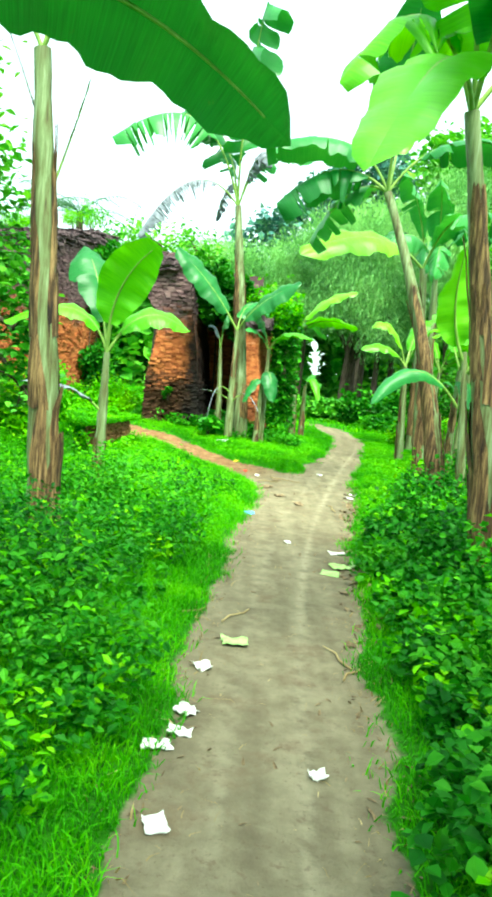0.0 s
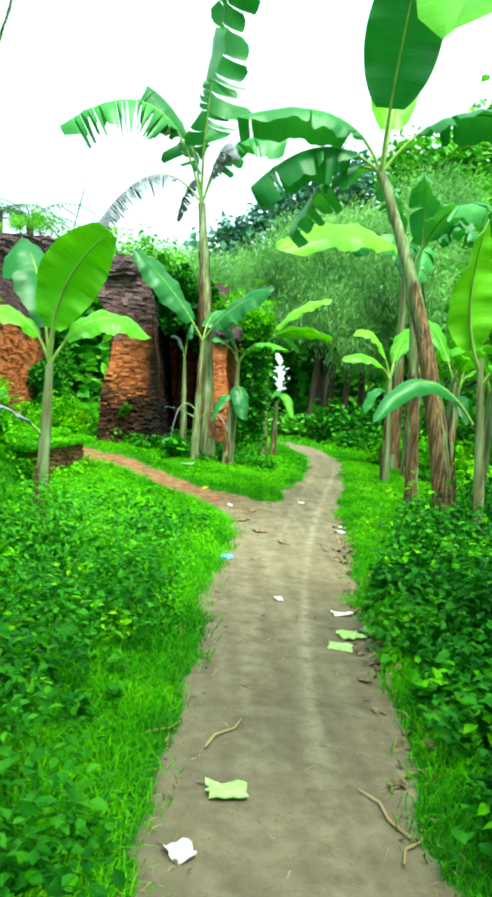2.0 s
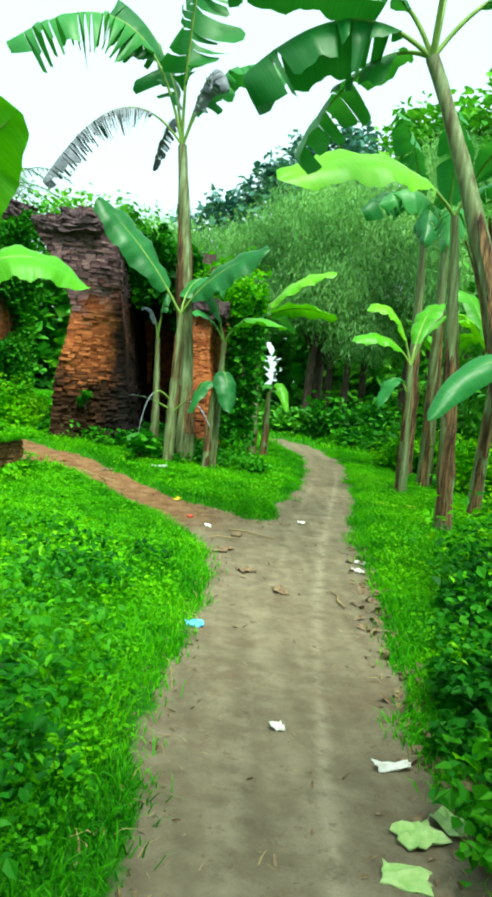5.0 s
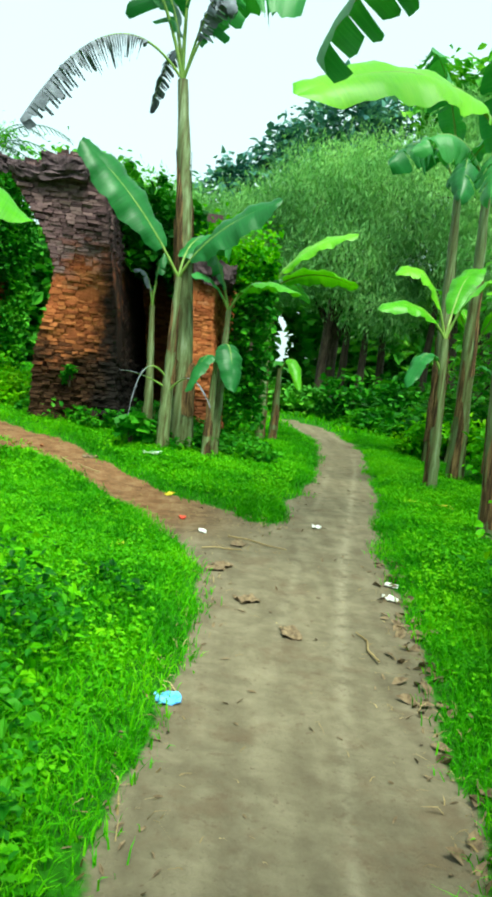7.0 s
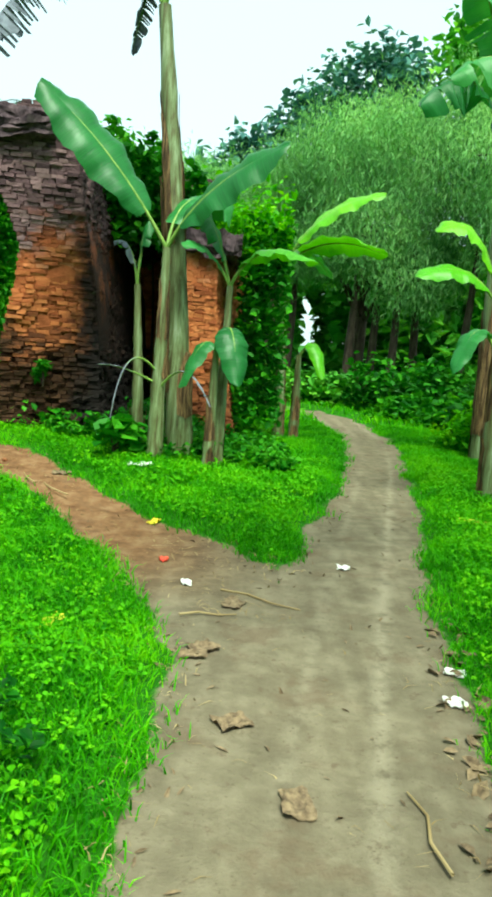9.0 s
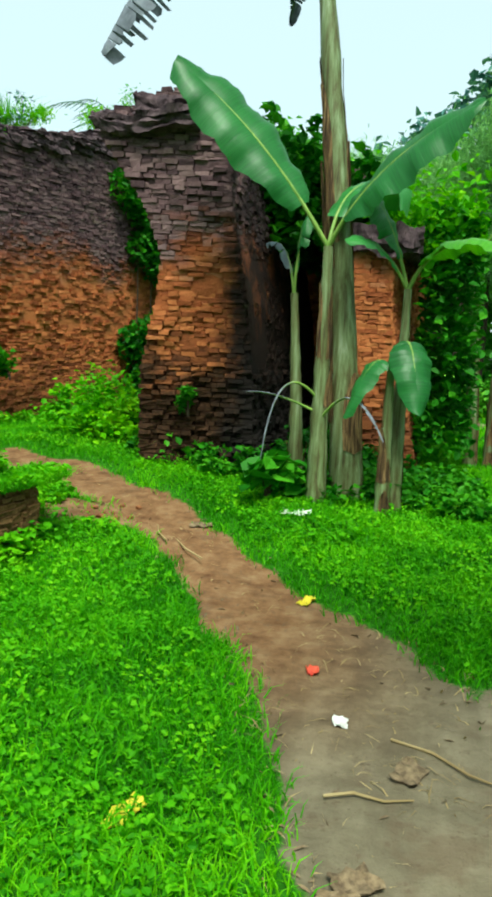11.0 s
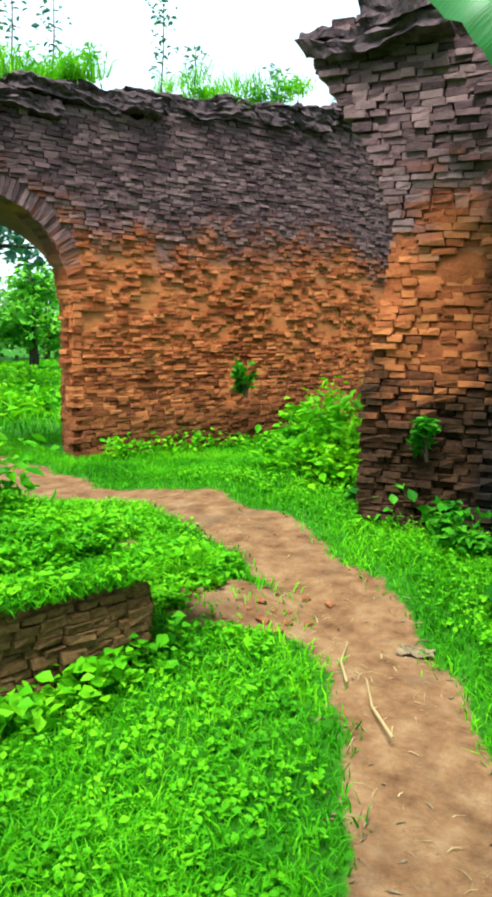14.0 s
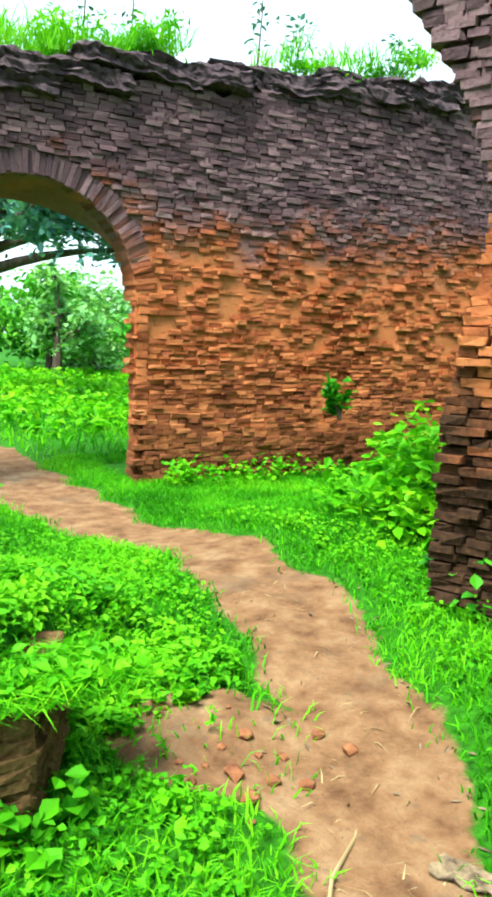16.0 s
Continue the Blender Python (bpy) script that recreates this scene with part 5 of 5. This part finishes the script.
# undergrowth closing the view beyond the fork
for i, (bx, by, rx, rz, mt) in enumerate(((0.2, 24.6, 1.3, 1.2, TREE_LEAF), (2.0, 25.2, 1.1, 0.8, TREE_LEAF), (4.0, 24.2, 1.4, 1.2, WEED), (6.2, 22.5, 1.6, 1.3, TREE_LEAF), (4.7, 20.6, 1.1, 0.7, WEED), (7.8, 21, 1.6, 1.8, TREE_LEAF), (-1.8, 24.4, 1.4, 1.6, TREE_LEAF), (5.2, 18.6, 1.0, 0.9, WEED), (3.9, 22.3, 0.8, 0.5, WEED))):
    shrub("bush", (bx, by, 0.0), rx, rx * 0.8, rz, 2600, 0.16, mt, "dark green undergrowth bush beyond the fork", 0.36, category="bush")
for i, (bx, by, hgt) in enumerate(((1.0, 26.4, 3.6), (2.9, 26.2, 3.4), (3.5, 26.4, 4), (3.9, 25.8, 3.6), (4.5, 26.2, 4), (5.3, 25, 3.8), (1.5, 27, 3.2), (5.9, 24.4, 4))):
    tr = thing("tree_trunk", (bx, by, 0.0), "slim dark trunk in the shaded grove", "tree trunk", "trunks in the grove")
    v, f = tube(bezier((0, 0, -0.1), (0.1, 0, hgt * 0.5), (random.uniform(-0.4, 0.4), 0, hgt), 7), np.linspace(0.13, 0.06, 7), 8, 0.08)
    part("stem", smooth(mesh_of("stem", v, f, BARK)), tr)
n = 26000
c = np.stack([np.random.uniform(-14, 22, n), np.random.uniform(36, 44, n), np.random.uniform(0, 1, n) ** 0.8 * 5.5], -1)
c = c[(np.abs(c[:, 0] - 3.0) > 0.5) | (c[:, 2] > 3.2) | (c[:, 2] < 0.9)]
tagged(new("far_woods", leaves(c, 0.55, 0.4, TREE_LEAF, "far_woods")), "distant dark green woods", "woods", kind="stuff")
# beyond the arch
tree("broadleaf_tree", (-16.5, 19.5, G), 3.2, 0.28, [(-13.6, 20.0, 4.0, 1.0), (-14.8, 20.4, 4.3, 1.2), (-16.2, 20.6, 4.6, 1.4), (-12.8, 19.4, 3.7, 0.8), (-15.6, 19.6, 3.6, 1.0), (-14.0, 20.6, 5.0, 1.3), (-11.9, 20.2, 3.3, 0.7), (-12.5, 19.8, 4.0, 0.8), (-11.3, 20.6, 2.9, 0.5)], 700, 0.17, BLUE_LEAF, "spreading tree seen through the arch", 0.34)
for i, (bx, by, r, mt) in enumerate(((-24, 26, 1.9, TREE_LEAF), (-21, 24.5, 1.3, FEATHER), (-28, 25, 2.4, TREE_LEAF), (-26, 29, 2.2, FEATHER), (-20, 27.5, 1.5, TREE_LEAF), (-31, 31, 2.6, TREE_LEAF), (-27, 34, 2.5, TREE_LEAF))):
    tree("field_tree", (bx, by, G), 1.2, 0.15, [(bx, by, 2.0, r * 0.8), (bx + r * 0.7, by, 1.5, r * 0.6), (bx - r * 0.6, by, 1.6, r * 0.6), (bx, by, 3.0, r * 0.5)], 420, 0.24, mt, "rounded green tree across the meadow", 0.34)
weed_bed(1600, 8, (-24, -8.5, 16, 26), lambda x, y: 1.0 * (path_gap(x, y) > 0.3), 0.4, 0.14, BRIGHT, "bright meadow weeds beyond the arch", 0.3)


def palm(at, hgt, n, ln, label):
    ob = thing("palm_tree", at, label, "palm tree")
    v, f = tube(bezier((0, 0, -0.1), (0.1, 0, hgt * 0.5), (0, 0, hgt), 10), np.linspace(0.2, 0.13, 10), 9, 0.1)
    part("trunk", smooth(mesh_of("trunk", v, f, BARK)), ob)
    for k in range(n):
        a, e = k * 2.4 + random.uniform(-0.3, 0.3), random.uniform(-0.1, 1.1)
        d = np.array([math.cos(a), math.sin(a), 0])
        c = bezier((0, 0, hgt), d * ln * 0.5 + np.array([0, 0, hgt + ln * 0.55 * e]), d * ln + np.array([0, 0, hgt - ln * 0.45 + ln * 0.7 * e]), 16)
        pc = [tube(c, np.linspace(0.02, 0.004, 16), 4)]
        s = np.cross(d, (0, 0, 1))
        for i in range(2, 16):
            for sg in (1, -1):
                q = c[i] + s * sg * 0.42 * (1.15 - i / 20) + d * 0.22 - np.array([0, 0, 0.14])
                w = d * 0.022
                pc.append((np.array([c[i] - w, c[i] + w, q + w * 0.3, q - w * 0.3]), np.array([[0, 1, 2, 3]])))
        v, f = merge(pc)
        part("frond", mesh_of("frond", v, f, PALM_LEAF), ob)
    return ob


palm((-6.6, 28, G), 6.2, 15, 2.0, "date palm with feathery fronds behind the ruin")
palm((-7.9, 29, G), 6.6, 13, 1.9, "date palm rising behind the brick wall")


# ---- litter and fallen leaves on the path ----
def scrap(name, x, y, sx, sy, mat, label, category="litter", turn=0.0, crumple=0.012, group=""):
    z = float(height(np.array(x), np.array(y)))
    k = 6
    g = np.linspace(-1, 1, k)
    a, b = np.meshgrid(g, g, indexing="ij")
    r = 1 + np.random.uniform(-0.18, 0.12, a.shape)
    zz = np.random.uniform(0, crumple, a.shape) + 0.006 + 0.25 * crumple * (a * a + b)
    v = np.stack([a * sx / 2 * r, b * sy / 2 * r, zz], -1).reshape(-1, 3)
    i, j = np.meshgrid(np.arange(k - 1), np.arange(k - 1), indexing="ij")
    f = np.stack([i * k + j, (i + 1) * k + j, (i + 1) * k + j + 1, i * k + j + 1], -1).reshape(-1, 4)
    lo = v.copy()
    lo[:, 2] -= 0.004
    v2, f2 = merge([(v, f), (lo, f[:, ::-1])])
    ob = new(name, mesh_of(name, v2, f2, mat))
    ob.matrix_basis = pose(x, y, z, 0, 0, turn)
    return tagged(ob, label, category, group)


for x, y, sx, sy, mt, nm, lab, tn in (
        (-0.18, 2.54, .085, .10, PAPER, "plastic_scrap", "soiled white plastic scrap on the path", 20),
        (-0.24, 3.08, .13, .07, PAPER, "plastic_scrap", "soiled white plastic scrap on the path", 10),
        (-0.16, 3.23, .11, .06, PAPER, "plastic_scrap", "crumpled white plastic scrap on the path", -10),
        (-0.15, 3.44, .09, .10, PAPER, "plastic_scrap", "crumpled white plastic scrap on the path", 50),
        (-0.11, 3.98, .09, .09, PAPER, "plastic_scrap", "pale bluish plastic scrap on the path", 30),
        (0.05, 4.37, .16, .12, GREENPLASTIC, "leaf_scrap", "pale green torn leaf piece on the path", 5),
        (0.11, 8.45, .10, .08, BLUEPLASTIC, "plastic_scrap", "small crumpled blue plastic scrap", 15),
        (0.47, 7.17, .055, .05, PAPER, "plastic_scrap", "small white scrap on the path", 15),
        (0.78, 6.22, .16, .10, GREENPLASTIC, "leaf_scrap", "pale green torn leaf piece at path edge", -15),
        (1.03, 6.5, .12, .18, GREENPLASTIC, "leaf_scrap", "pale green torn leaf piece at path edge", 35),
        (0.49, 9.89, .13, .09, TWIG, "dead_leaf", "curled brown dead leaf on the path", 30),
        (1.42, 10.19, .09, .06, PAPER, "plastic_scrap", "small white scrap on the path", 20),
        (0.02, 11.98, .06, .07, REDPAPER, "wrapper", "red and white paper wrapper", 15),
        (-0.14, 12.86, .06, .13, YELLOW, "wrapper", "bright yellow wrapper on reddish path", -20),
        (-0.46, 14.35, .22, .13, PAPER, "plastic_bag", "flattened pale plastic bag in the grass", 10),
        (2.45, 13.1, .5, .09, YELLOW, "fallen_leaf", "long yellowed banana leaf in the grass", -12),
        (0.88, 6.44, .17, .13, GREENPLASTIC, "fallen_leaf", "pale dried leaf at the path edge", 20),
        (1.22, 6.7, .2, .2, TWIG, "fallen_leaf", "brown dry leaf at the path edge", 60),
        (1.5, 10.5, .10, .05, PAPER, "plastic_scrap", "thin pale scrap at the path edge", -10),
        (0.70, 9.38, .10, .14, TWIG, "dead_leaf", "curled brown dead leaf on the path", 10),
        (0.30, 10.5, .13, .06, TWIG, "dead_leaf", "curled brown dead leaf on the path", 10),
        (1.16, 11.9, .08, .06, PAPER, "plastic_scrap", "small white scrap on the path", 0),
        (0.34, 10.58, .14, .11, TWIG, "dead_leaf", "large dry grey leaf on the path", 40),
        (-0.37, 10.65, .07, .17, YELLOW, "fallen_leaf", "pale yellow fallen leaf in the grass", -20),
        (-1.08, 13.91, .16, .08, TWIG, "brick_fragment", "small brick fragment on reddish path", 10),
        (0.48, 11.2, .15, .1, TWIG, "dead_leaf", "dry curled leaf on the path", 70),
        (0.42, 2.97, .07, .05, PAPER, "plastic_scrap", "small white scrap on the path", 30),
        (0.91, 6.9, .16, .05, PAPER, "plastic_scrap", "thin pale torn scrap on the path", 12),
        (0.2, 11.5, .06, .05, PAPER, "plastic_scrap", "tiny white scrap on the path", 0)):
    scrap(nm, x, y, sx, sy, mt, lab, "litter", tn, 0.02)
# loose twigs and dead leaf bits
n = 600
x, y = np.random.uniform(-3, 3, n * 14), np.random.uniform(1.5, 16, n * 14)
g = path_gap(x, y)
k = (g < 0.12) & (np.random.uniform(0, 1, len(x)) < 0.25 + 0.75 * (g > -0.12))
x, y = x[k][:n], y[k][:n]
c = np.stack([x, y, height(x, y) + 0.006], -1)
tagged(new("leaf_litter", leaves(c, 0.045, 0.13, TWIG, "leaf_litter", 0.0)), "brown leaf crumbs and twigs on the path", "leaf litter", kind="stuff")
x, y = scatter(900, 0.7, 1.7, 4.5, 11, lambda a, b: sstep(0.2, 0.0, np.abs(path_gap(a, b) - 0.02)) * 0.8)
c = np.stack([x, y, height(x, y) + 0.012], -1)
tagged(new("leaf_litter", leaves(c, 0.075, 0.28, TWIG, "leaf_litter", 0.0)), "dry brown banana leaf scraps at path edge", "leaf litter", kind="stuff")
for x, y, ln, tn in ((0.64, 4.31, .35, 110), (0.7, 4.1, .25, 60), (-0.24, 4.85, .3, 50), (0.62, 11.3, .5, -30), (-1.1, 13.5, .7, 130), (-1.35, 13.75, .6, 120), (0.35, 11.0, .3, 10), (0.05, 4.9, .35, 60), (1.1, 9.3, .4, 95)):
    z = float(height(np.array(x), np.array(y)))
    v, f = tube([(-ln / 2, 0, 0.008), (-ln / 6, 0.02, 0.014), (ln / 6, -0.015, 0.012), (ln / 2, 0.01, 0.008)], [0.006, 0.006, 0.005, 0.003], 6)
    ob = new("twig", mesh_of("twig", v, f, DRYGRASS))
    ob.matrix_basis = pose(x, y, z, 0, 0, tn)
    tagged(ob, "thin dry twig lying on the path", "twig", "twigs on the path")
for k in range(22):
    x, y = BANK[0] + random.uniform(-0.35, 0.4), BANK[1] + random.uniform(-0.3, 0.3)
    r = random.uniform(0.012, 0.035)
    bm = bmesh.new()
    bmesh.ops.create_icosphere(bm, subdivisions=1, radius=r)
    for vert in bm.verts:
        vert.co += noise.noise_vector(vert.co * 30 + Vector((k, 0, 0))) * r * 0.5
        vert.co.z *= 0.6
    me = bpy.data.meshes.new("brick_rubble")
    bm.to_mesh(me)
    me.materials.append(RUBBLE)
    ob = new("brick_rubble", me)
    ob.location = (x, y, float(height(np.array(x), np.array(y))) + r * 0.3)
    tagged(ob, "small lump of broken brick on the bank", "rubble", "rubble on the bank")
